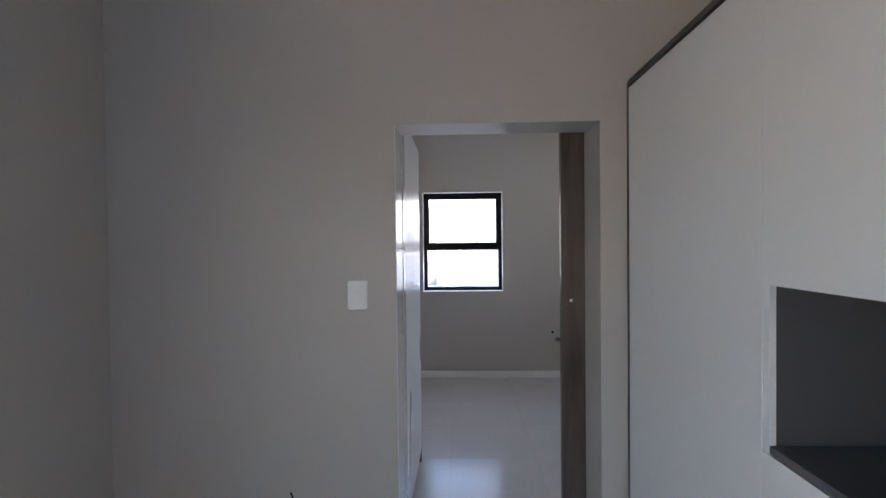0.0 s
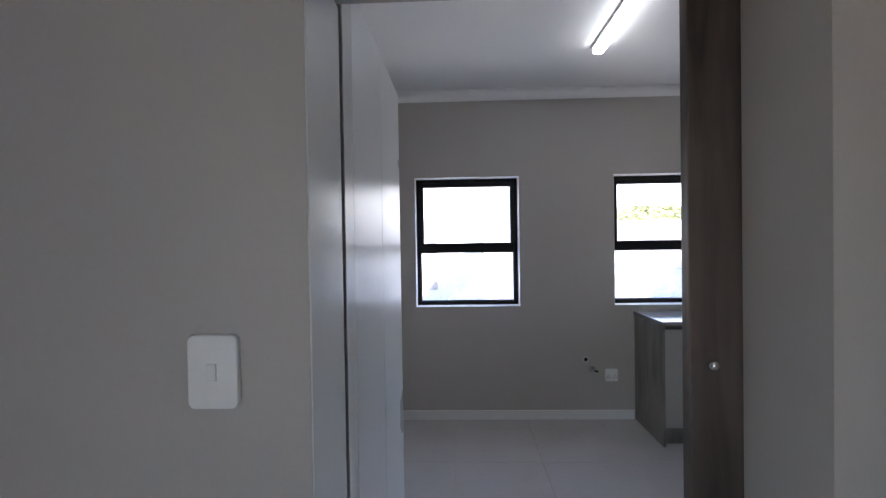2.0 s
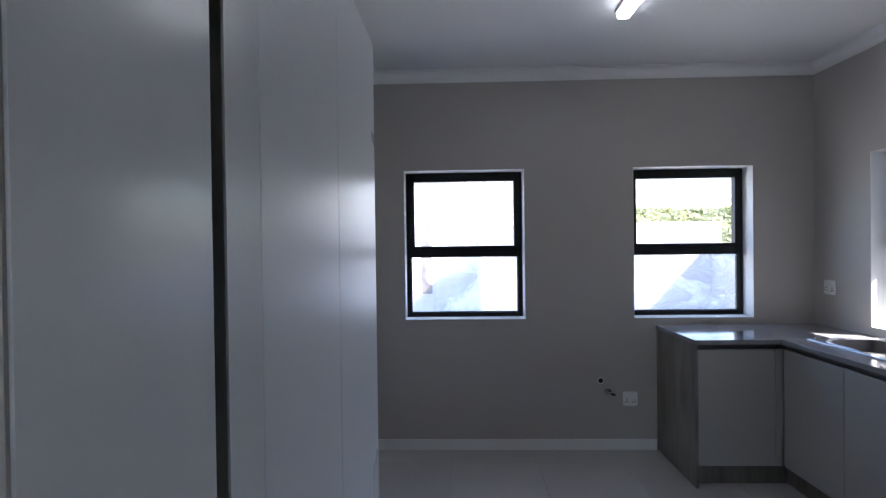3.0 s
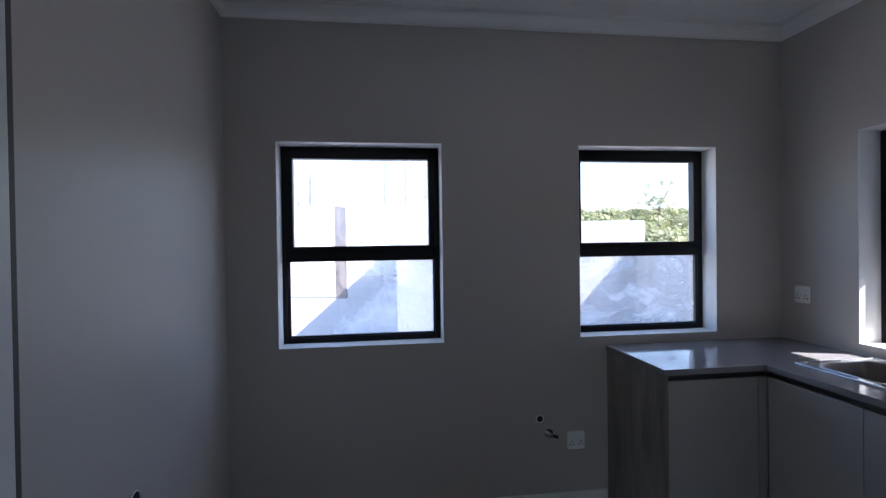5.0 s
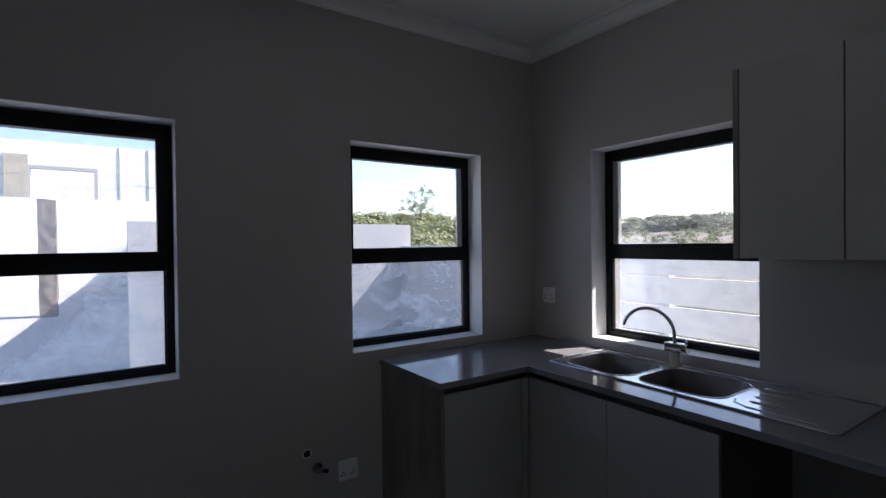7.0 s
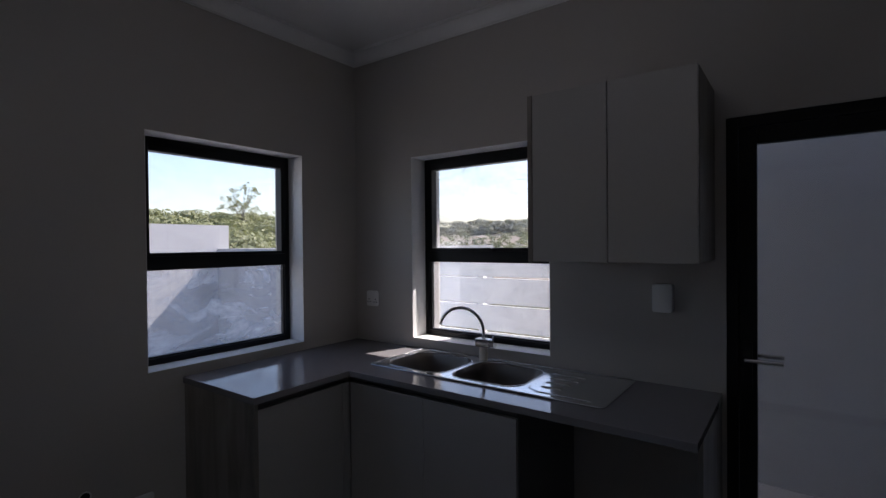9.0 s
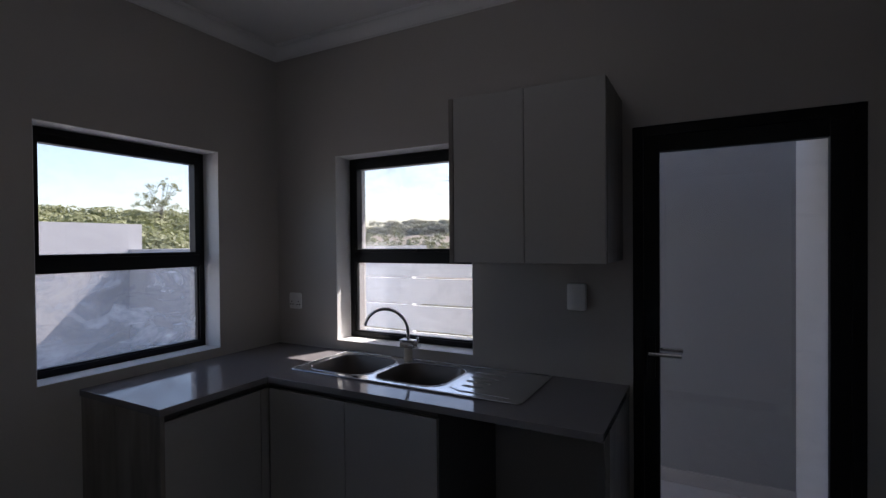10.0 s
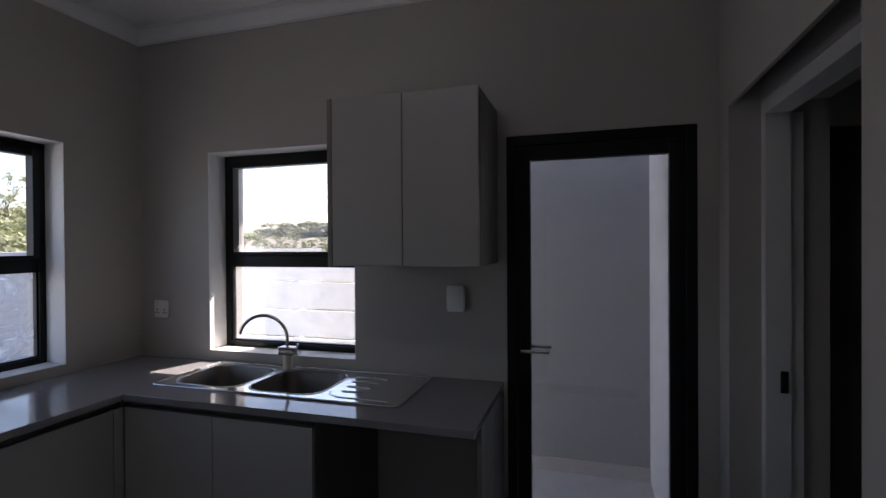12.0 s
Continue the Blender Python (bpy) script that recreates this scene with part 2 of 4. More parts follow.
LEAF = foliage("olive green foliage", (0.21, 0.225, 0.105), (0.26, 0.28, 0.12))
# paler copy of LEAF, with distance haze put into its colour
HAZY_LEAF = foliage("green foliage paled by haze", (0.27, 0.265, 0.18), (0.30, 0.30, 0.18))
BARK = material("grey bark", (0.13, 0.11, 0.09), 0.9, grain=20, vary=0.2, bump=0.5)
PIER = material("rough patched brickwork", (0.22, 0.19, 0.17), 0.9, grain=7, vary=0.5, bump=1.0)
ROOF = material("grey roof sheeting", (0.25, 0.25, 0.26), 0.6)


# ---- mesh helpers ----
def add_box(bm, x0, x1, y0, y1, z0, z1, bevel=0.0):
    m = Matrix.LocRotScale(((x0 + x1) / 2, (y0 + y1) / 2, (z0 + z1) / 2), None, (abs(x1 - x0), abs(y1 - y0), abs(z1 - z0)))
    made = bmesh.ops.create_cube(bm, size=1, matrix=m)
    if bevel:
        edges = list({e for v in made["verts"] for e in v.link_edges})
        bmesh.ops.bevel(bm, geom=edges, offset=bevel, segments=2, affect="EDGES", profile=0.6)


def add_cyl(bm, a, b, r, r2=None, seg=24):
    a, b = Vector(a), Vector(b)
    turn = (b - a).to_track_quat("Z", "Y").to_matrix().to_4x4()
    m = Matrix.Translation((a + b) / 2) @ turn
    bmesh.ops.create_cone(bm, cap_ends=True, segments=seg, radius1=r, radius2=r if r2 is None else r2, depth=(b - a).length, matrix=m)


def add_tube(bm, pts, r, seg=14):
    pts = [Vector(p) for p in pts]
    rings = []
    side = None
    for i, p in enumerate(pts):
        d = (pts[min(i + 1, len(pts) - 1)] - pts[max(i - 1, 0)]).normalized()
        if side is None:
            side = d.orthogonal().normalized()
        side = (side - d * side.dot(d)).normalized()
        up = d.cross(side)
        rings.append([bm.verts.new(p + r * (math.cos(a) * side + math.sin(a) * up)) for a in (2 * math.pi * k / seg for k in range(seg))])
    for q0, q1 in zip(rings, rings[1:]):
        for k in range(seg):
            bm.faces.new((q0[k], q0[(k + 1) % seg], q1[(k + 1) % seg], q1[k]))
    bm.faces.new(rings[0][::-1])
    bm.faces.new(rings[-1])


def rounded(cx, cy, hx, hy, r, z, n=7):
    out = []
    for qx, qy, a0 in ((1, 1, 0), (-1, 1, 90), (-1, -1, 180), (1, -1, 270)):
        for k in range(n):
            a = radians(a0 + 90 * k / (n - 1))
            out.append((cx + qx * (hx - r) + r * math.cos(a), cy + qy * (hy - r) + r * math.sin(a), z))
    return out


def mesh_object(name, bm, mat, smooth=False):
    bmesh.ops.recalc_face_normals(bm, faces=bm.faces)
    me = bpy.data.meshes.new(name)
    bm.to_mesh(me)
    bm.free()
    me.materials.append(mat)
    if smooth:
        me.shade_smooth()
        me.set_sharp_from_angle(angle=radians(35))
    return new(name, me)


def part(name, bm, mat, parent, label="", smooth=False):
    ob = mesh_object(name, bm, mat, smooth)
    ob.parent = parent
    ob.matrix_parent_inverse = parent.matrix_world.inverted()
    return tagged(ob, label)


def box_part(name, dims, mat, parent, label="", bevel=0.0015):
    bm = bmesh.new()
    add_box(bm, *dims, bevel=bevel)
    return part(name, bm, mat, parent, label)


def thing(name, at, label, category, group="", kind=""):
    ob = new(name)
    ob.location = at
    ob.empty_display_size = 0.1
    bpy.context.view_layer.update()
    return tagged(ob, label, category, group, kind)


def wall_boxes(bm, axis, a0, a1, t0, t1, z0, z1, holes):
    """A wall along one axis with rectangular openings (a0, a1, z0, z1) through it."""
    cuts = sorted({a0, a1, *(h[0] for h in holes), *(h[1] for h in holes)})
    for c0, c1 in zip(cuts, cuts[1:]):
        spans, low = [], z0
        for h in sorted((h for h in holes if h[0] <= c0 and h[1] >= c1), key=lambda h: h[2]):
            if h[2] > low:
                spans.append((low, h[2]))
            low = h[3]
        if low < z1:
            spans.append((low, z1))
        for s0, s1 in spans:
            if axis == "x":
                add_box(bm, c0, c1, t0, t1, s0, s1)
            else:
                add_box(bm, t0, t1, c0, c1, s0, s1)
    bmesh.ops.remove_doubles(bm, verts=bm.verts, dist=1e-5)
    inner = [f for f in bm.faces if sum(1 for g in bm.faces if g is not f and set(g.verts) == set(f.verts))]
    bmesh.ops.delete(bm, geom=inner, context="FACES")


def wall(name, axis, a0, a1, t0, t1, z0, z1, holes=(), label="", mat=None):
    bm = bmesh.new()
    wall_boxes(bm, axis, a0, a1, t0, t1, z0, z1, list(holes))
    return tagged(mesh_object(name, bm, mat or PAINT), label or "smooth plastered wall painted warm grey", "wall", kind="structure")


# ---- setting: walls ----
W1, W2, W3 = (-0.078, 0.815), (1.610, 2.478), (4.238, 5.138)
ED = (2.674, 3.468, 2.047)                      # outside door
SD = (1.832, 2.775, 2.075)                       # lobby door opening
wall("wall_north", "x", XL - 0.2, XE + WT, YF, YF + WT, -0.3, CEIL + 0.1, [(*W1, WZ0, WZ1), (*W2, WZ0, WZ1)],
     "warm grey plastered wall with two windows")
wall("wall_east", "y", 1.0, YF, XE, XE + WT, -0.3, CEIL + 0.1, [(*W3, 0.974, 2.076), (ED[0], ED[1], -0.01, ED[2]), (1.44, 2.285, 0, 2.0)],
     "warm grey plastered wall with window and glazed door")
# unseen white skin outside, added to bounce light onto yard, fence and reveals
wall("wall_east_bounce_skin", "y", 2.722, YF + WT, XE + WT + 0.0005, XE + WT + 0.018, -0.3, 2.297, [(*W3, 0.974, 2.076), (2.742, ED[1], -0.01, ED[2])],
     "unseen white outside skin added to bounce light", RENDER_WHITE)
wall("wall_west", "y", DW1, YF, XL - 0.2, XL, 0, CEIL, [], "warm grey plastered kitchen side wall")
# the door wall: living side skin, and the kitchen side skin round the door's pocket
wall("wall_door_side", "x", LW - 0.2, XE, DW0, 2.49, 0, CEIL, [(DX0 + 0.010, DX1, 0, DZ), (SD[0], SD[1], 0, SD[2])], "warm grey plastered wall with doorway")
wall("wall_pocket_side", "x", XL - 0.2, XE, 2.581, DW1, 0, CEIL, [(DX0 + 0.010, DX1, 0, 2.12), (SD[0], SD[1], 0, SD[2])], "warm grey plastered wall with doorways")
wall("wall_pocket_end", "x", XL - 0.2, DX0 - 0.03, 2.49, 2.581, 0, CEIL, [], "plastered door jamb in warm grey")
wall("wall_pocket_skin", "x", DX1, SD[0], 2.49, 2.53, 0, CEIL, [], "warm grey plastered side of the sliding door's pocket")
wall("wall_lobby_jamb", "x", SD[1], XE, 2.49, 2.581, 0, CEIL, [], "plastered door jamb in warm grey")
wall("wall_living_west", "y", BW, DW0, LW - 0.2, LW, 0, CEIL, [(-2.75, -0.45, 0.0, 2.2)], "warm grey plastered living room wall with wide opening")
wall("wall_living_east", "y", BW, DW0, RW, RW + 0.12, 0, CEIL, [], "warm grey plastered wall behind cupboards")
wall("wall_living_south", "x", LW - 0.2, RW + 0.12, BW - 0.22, BW, 0, CEIL, [], "warm grey plastered end wall")
wall("wall_lobby_south", "x", RW + 0.12, XE, 1.0, 1.12, 0, CEIL, [], "warm grey plastered lobby wall")

# upper storey over the rooms, which the ceilings close
bm = bmesh.new()
add_box(bm, LW - 0.2, XE + WT, BW - 0.22, YF + WT, CEIL + 0.1, CEIL + 0.35)
tagged(mesh_object("roof_slab", bm, ROOF), "flat concrete roof slab over the house", "roof", kind="structure")
# out-of-view eave, added and sized to keep sun off window_3's upper pane
bm = bmesh.new()
add_box(bm, XE + WT + 0.001, 3.76, 2.73, YF + 0.75, 2.30, 2.45)
tagged(mesh_object("eave", bm, RENDER_WHITE), "unseen eave added to shade the window's upper pane", "eave", kind="structure")

for nm, x0, x1, y0, y1 in (("ceiling_kitchen", XL, XE, DW1, YF), ("ceiling_living", LW, RW, BW, DW0), ("ceiling_lobby", RW + 0.12, XE, 1.12, DW0)):
    bm = bmesh.new()
    add_box(bm, x0, x1, y0, y1, CEIL, CEIL + 0.05)
    tagged(mesh_object(nm, bm, CEILING), "smooth white painted ceiling board", "ceiling", kind="structure")

# cove cornice round the kitchen ceiling
def cornice(name, pts, label="white gypsum cove cornice"):
    """pts: inner wall corners in order round the room."""
    size, n = 0.05, 8
    cove = [(0.012 + size * (1 - math.cos(a)), 0.014 + size * (1 - math.sin(a))) for a in (k / n * math.pi / 2 for k in range(n + 1))]
    prof = [(0.0, 0.076), (0.006, 0.076), (0.006, 0.070), (0.012, 0.070)] + cove + [(0.068, 0.014), (0.068, 0.007), (0.076, 0.007), (0.076, 0.0)]
    bm = bmesh.new()
    cx, cy = sum(p[0] for p in pts) / len(pts), sum(p[1] for p in pts) / len(pts)
    rings = []
    for x, y in pts:
        sx, sy = (1 if cx > x else -1), (1 if cy > y else -1)
        rings.append([bm.verts.new((x + sx * o, y + sy * o, CEIL - d)) for o, d in prof])
    k = len(rings)
    for i in range(k):
        r0, r1 = rings[i], rings[(i + 1) % k]
        for j in range(len(prof) - 1):
            bm.faces.new((r0[j], r0[j + 1], r1[j + 1], r1[j]))
    return tagged(mesh_object(name, bm, CEILING), label, "cornice", kind="structure")


cornice("cornice_kitchen", [(XL, DW1), (XE, DW1), (XE, YF), (XL, YF)])

# skirting
def skirting(name, x0, x1, y0, y1):
    bm = bmesh.new()
    add_box(bm, x0, x1, y0, y1, 0.0, 0.078, bevel=0.003)
    tagged(mesh_object(name, bm, TRIM), "white painted skirting board", "skirting", kind="structure")


skirting("baseboard_north", XL + 0.016, 1.762, YF - 0.016, YF)
skirting("baseboard_west", XL, XL + 0.016, 3.52, YF)

# ---- windows ----
def pane_part(name, axis, c, a0, a1, z0, z1, mat, parent, shade=True):
    bm = bmesh.new()
    if axis == "x":
        vs = [bm.verts.new(p) for p in ((a0, c, z0), (a1, c, z0), (a1, c, z1), (a0, c, z1))]
    else:
        vs = [bm.verts.new(p) for p in ((c, a0, z0), (c, a1, z0), (c, a1, z1), (c, a0, z1))]
    bm.faces.new(vs)
    pane = part(name, bm, mat, parent, "")
    pane.visible_shadow = shade
    return pane


def window(name, axis, a0, a1, z0, z1, face, label, low=None, high=None, shade=True):
    """Top-hung sash over a fixed light, in a frame set back from the inner wall face."""
    g = thing(name, ((a0 + a1) / 2, face, z0) if axis == "x" else (face, (a0 + a1) / 2, z0), label, "window", kind="structure")
    d0, d1 = face + 0.13, face + 0.18

    def bar(nm, p0, p1, q0, q1, e0=d0, e1=d1, bevel=0.003):
        dims = (p0, p1, e0, e1, q0, q1) if axis == "x" else (e0, e1, p0, p1, q0, q1)
        return box_part(nm, dims, ALU, g, bevel=bevel)
    w, mz = 0.034, z0 + 0.495
    bar("frame_stile", a0, a0 + w, z0, z1)
    bar("frame_stile", a1 - w, a1, z0, z1)
    bar("frame_head", a0 + w, a1 - w, z1 - w, z1)
    bar("frame_sill", a0 + w, a1 - w, z0, z0 + w)
    bar("mullion", a0 + w, a1 - w, mz - 0.034, mz + 0.034)
    # top-hung sash of the upper light, proud of the frame
    s, sh = 0.032, 0.038
    t0, t1 = mz + 0.034, z1 - w
    bm = bmesh.new()
    for p0, p1, q0, q1 in ((a0 + w, a0 + w + s, t0, t1), (a1 - w - s, a1 - w, t0, t1), (a0 + w + s, a1 - w - s, t1 - sh, t1), (a0 + w + s, a1 - w - s, t0, t0 + 0.018)):
        dims = (p0, p1, d0 - 0.012, d1 - 0.01, q0, q1) if axis == "x" else (d0 - 0.012, d1 - 0.01, p0, p1, q0, q1)
        add_box(bm, *dims, bevel=0.003)
    sash = part("sash", bm, ALU, g)
    # glazing beads of the fixed light
    b = 0.008
    l0, l1 = z0 + w, mz - 0.034
    bar("glazing_bead", a0 + w, a0 + w + b, l0, l1, d0 + 0.01, d1 - 0.012)
    bar("glazing_bead", a1 - w - b, a1 - w, l0, l1, d0 + 0.01, d1 - 0.012)
    bar("glazing_bead", a0 + w + b, a1 - w - b, l0, l0 + b, d0 + 0.01, d1 - 0.012)
    mid = (a0 + a1) / 2
    hd = (mid - 0.05, mid + 0.05, d0 - 0.035, d0 - 0.012, mz + 0.036, mz + 0.052) if axis == "x" else (d0 - 0.035, d0 - 0.012, mid - 0.05, mid + 0.05, mz + 0.036, mz + 0.052)
    box_part("handle", hd, ALU, sash, bevel=0.003)
    c = (d0 + d1) / 2 + 0.006
    pane_part("pane", axis, c, a0 + w + s, a1 - w - s, t0 + 0.018, t1 - sh, high or GLASS, sash, shade)
    pane_part("pane", axis, c, a0 + w + b, a1 - w - b, l0 + b, l1, low or DUSTY, g, shade)
    # plastered reveal, three millimetres thick, whiter than the wall to carry the window's light
    for nm, p0, p1, q0, q1 in (("reveal_side", a0, a0 + 0.003, z0, z1), ("reveal_side", a1 - 0.003, a1, z0, z1),
                               ("reveal_head", a0 + 0.003, a1 - 0.003, z1 - 0.003, z1), ("window_sill", a0 + 0.003, a1 - 0.003, z0, z0 + 0.003)):
        dims = (p0, p1, face + 0.001, d0, q0, q1) if axis == "x" else (face + 0.001, d0, p0, p1, q0, q1)
        box_part(nm, dims, REVEAL, g, "plastered reveal whitened for window light", bevel=0)
    return g


window("window_1", "x", *W1, WZ0, WZ1, YF, "black aluminium window, dusty lower pane, top-hung sash", CAKED, SMEARED)
window("window_2", "x", *W2, WZ0, WZ1, YF, "black aluminium window, smeared lower pane, beside worktop")
window("window_3", "y", *W3, 0.974, 2.076, XE, "black aluminium window over the kitchen sink", HAZED, SMEARED, shade=False)

# ---- outside door ----
g = thing("door_1", (XE, 3.07, 0), "black aluminium door with one tall glass pane", "door", kind="structure")
y0, y1, zt = ED
d0, d1 = XE + 0.004, XE + 0.06
for nm, dims in (("frame_stile", (d0, d1, y0, y0 + 0.042, 0, zt)), ("frame_stile", (d0, d1, y1 - 0.042, y1, 0, zt)),
                 ("frame_head", (d0, d1, y0 + 0.042, y1 - 0.042, zt - 0.045, zt))):
    box_part(nm, dims, ALU, g, bevel=0.003)
bm = bmesh.new()
for dims in ((d0 + 0.008, d1 - 0.006, y0 + 0.044, y0 + 0.106, 0.01, zt - 0.047), (d0 + 0.008, d1 - 0.006, y1 - 0.106, y1 - 0.044, 0.01, zt - 0.047),
             (d0 + 0.008, d1 - 0.006, y0 + 0.106, y1 - 0.106, zt - 0.113, zt - 0.047), (d0 + 0.008, d1 - 0.006, y0 + 0.106, y1 - 0.106, 0.01, 0.12)):
    add_box(bm, *dims, bevel=0.003)
leaf = part("leaf", bm, ALU, g)
pane_part("pane", "y", (d0 + d1) / 2, y0 + 0.106, y1 - 0.106, 0.12, zt - 0.113, GLASS, leaf)
box_part("lock_plate", (d0 - 0.002, d0 + 0.008, 3.378, 3.41, 0.96, 1.14), ALU, leaf)
for dx in (-0.045, 0.075):
    bm = bmesh.new()
    x = d0 + dx
    add_cyl(bm, (x, 3.394, 1.075), (d0 + 0.03, 3.394, 1.075), 0.009)
    add_cyl(bm, (x, 3.398, 1.075), (x, 3.275, 1.075), 0.009)
    part("lever_handle", bm, STEEL, leaf, "brushed steel lever handle", True)

# lobby's outside door
g = thing("door_2", (XE + 0.05, 1.86, 0), "dark brown timber door, closed, in the lobby", "door", kind="structure")
box_part("leaf", (XE + 0.03, XE + 0.09, 1.44, 2.285, 0.0, 2.0), DOOR_WOOD, g, bevel=0)

# ---- sliding pocket door and jamb details ----
g = thing("sliding_door", (1.2, 2.556, 0), "dark stained timber sliding door, mostly slid into its pocket", "door")
box_part("leaf", (0.817, 1.71, 2.537, 2.575, 0.008, 2.10), DOOR_WOOD, g, bevel=0.004)
bm = bmesh.new()
bmesh.ops.create_uvsphere(bm, u_segments=20, v_segments=12, radius=0.0125, matrix=pose(0.863, 2.524, 1.246))
add_cyl(bm, (0.863, 2.528, 1.246), (0.863, 2.5375, 1.246), 0.008)
part("knob", bm, CHROME, g, "small round chrome knob", True)

bm = bmesh.new()
add_box(bm, DX0 + 0.010, DX0 + 0.013, DW0 + 0.003, 2.502, 0.0, DZ - 0.002)
tagged(mesh_object("jamb_lining", bm, MELAMINE), "white gloss board lining the door jamb", "door frame", kind="structure")
bm = bmesh.new()
add_box(bm, DX0 + 0.010, DX0 + 0.013, 2.534, 2.628, 0.0, 2.10)
tagged(mesh_object("jamb_lining", bm, MELAMINE), "white gloss board lining the door jamb", "door frame", kind="structure")
# dark strip put in as the shade inside the slot
bm = bmesh.new()
add_box(bm, DX0 - 0.027, DX0 - 0.01, 2.503, 2.533, 0.0, 2.10)
tagged(mesh_object("door_slot", bm, SHADOW_GAP), "dark strip for the shade in the sliding door's slot", "door frame", kind="structure")

# lobby door frame, with strike plate
g = thing("door_frame", (2.3, 2.45, 0), "white painted door frame round the lobby doorway", "door frame", kind="structure")
box_part("jamb", (SD[1] - 0.045, SD[1], 2.405, 2.487, 0, SD[2] - 0.05), TRIM, g)
box_part("jamb", (SD[0], SD[0] + 0.045, 2.405, 2.487, 0, SD[2] - 0.05), TRIM, g)
box_part("head", (SD[0], SD[1], 2.405, 2.487, SD[2] - 0.05, SD[2]), TRIM, g)
box_part("door_stop", (SD[1] - 0.025, SD[1], 2.36, 2.405, 0, SD[2] - 0.05), TRIM, g)
bm = bmesh.new()
add_box(bm, SD[1] - 0.048, SD[1] - 0.045, 2.415, 2.440, 1.005, 1.085, bevel=0.001)
add_box(bm, SD[1] - 0.062, SD[1] - 0.049, 2.432, 2.440, 1.03, 1.06, bevel=0.001)
part("strike_plate", bm, ALU, g, "dark steel strike plate")

# ---- switches and sockets ----
def plate_thing(name, at, turn, w, h, label, category, rockers=(), holes=(), bumpy=0.008, group=""):
    """A wall plate facing -y before its turn; centre at the wall."""
    g = thing(name, (0, 0, 0), label, category, group)
    bm = bmesh.new()
    rc = min(w, h) * 0.13
    for depth, inset in ((0, 0), (bumpy * 0.7, 0), (bumpy * 0.93, 0.0012), (bumpy, 0.0035)):
        row = [bm.verts.new((p[0], -depth, p[1])) for p in rounded(0, 0, w / 2 - inset, h / 2 - inset, rc, 0)]
        if depth:
            for k in range(len(row)):
                bm.faces.new((last[k], last[(k + 1) % len(row)], row[(k + 1) % len(row)], row[k]))
        last = row
    bm.faces.new(last)
    plate = part("plate", bm, PLASTIC, g, "", True)
    for x, z, rw, rh in rockers:
        bm = bmesh.new()
        add_box(bm, x - rw / 2, x + rw / 2, -bumpy - 0.004, -bumpy + 0.001, z - rh / 2, z + rh / 2, bevel=0.0015)
        part("rocker", bm, PLASTIC, plate)
    for x, z, r in holes:
        bm = bmesh.new()
        add_cyl(bm, (x, -bumpy - 0.001, z), (x, -bumpy + 0.002, z), r, seg=16)
        part("socket_hole", bm, BLACK, plate)
    g.matrix_world = pose(*at, 0, 0, turn)
    return g


plate_thing("light_switch", (-0.113, DW0, 1.308), 0, 0.088, 0.128, "white one-gang light switch on the warm grey wall", "light switch", [(0.0, 0.0, 0.016, 0.030)], bumpy=0.012)
plate_thing("wall_socket", (XE, 5.471, 1.196), -90, 0.10, 0.10, "white double wall socket above the worktop", "socket",
            [(-0.028, 0.03, 0.012, 0.018), (0.028, 0.03, 0.012, 0.018)], [(-0.028, -0.004, 0.004), (-0.018, -0.022, 0.004), (-0.038, -0.022, 0.004), (0.028, -0.004, 0.004), (0.018, -0.022, 0.004), (0.038, -0.022, 0.004)], group="double wall sockets")
plate_thing("isolator_switch", (XE, 3.708, 1.300), -90, 0.085, 0.125, "white isolator switch under the wall cupboard", "light switch", bumpy=0.026)
plate_thing("wall_socket", (1.575, YF, 0.375), 0, 0.105, 0.105, "white double wall socket low beside the cupboard", "socket",
            [(-0.028, 0.03, 0.014, 0.02), (0.028, 0.03, 0.014, 0.02)], [(-0.028, -0.006, 0.004), (-0.018, -0.022, 0.004), (-0.038, -0.022, 0.004), (0.028, -0.006, 0.004), (0.018, -0.022, 0.004), (0.038, -0.022, 0.004)], group="double wall sockets")

# pipe ends in the wall
def pipe_ring(name, at, normal, r, label):
    g = thing(name, at, label, "pipe")
    n = Vector(normal)
    bm = bmesh.new()
    p = Vector(at)
    add_cyl(bm, p - n * 0.01, p + n * 0.003, r, seg=24)
    part("hollow", bm, BLACK, g)
    bm = bmesh.new()
    side = n.orthogonal().normalized()
    up = n.cross(side)
    add_tube(bm, [p + n * 0.003 + (r + 0.002) * (math.cos(a) * side + math.sin(a) * up) for a in (2 * math.pi * k / 24 for k in range(25))], 0.003, 8)
    part("rim", bm, PLASTIC, g, "", True)
    return g


pipe_ring("drain_pipe", (1.36, YF - 0.002, 0.510), (0, -1, 0), 0.019, "open round waste pipe end in the wall")
g = thing("water_tap", (1.412, YF, 0.425), "small grey stop valve on the wall", "tap")
bm = bmesh.new()
add_cyl(bm, (1.412, YF, 0.425), (1.412, YF - 0.05, 0.425), 0.011)
add_cyl(bm, (1.412, YF, 0.425), (1.412, YF - 0.004, 0.425), 0.026)
part("body", bm, STEEL, g, "", True)
bm = bmesh.new()
add_cyl(bm, (1.412, YF - 0.04, 0.425), (1.452, YF - 0.045, 0.415), 0.009)
part("outlet", bm, BLACK, g, "", True)
pipe_ring("conduit_hole", (XL + 0.002, 4.62, 0.70), (1, 0, 0), 0.030, "open round conduit end in the side wall")

g = thing("cable_end", (-0.41, DW0, 0.43), "loose dark cable end sticking out of the wall", "cable")
bm = bmesh.new()
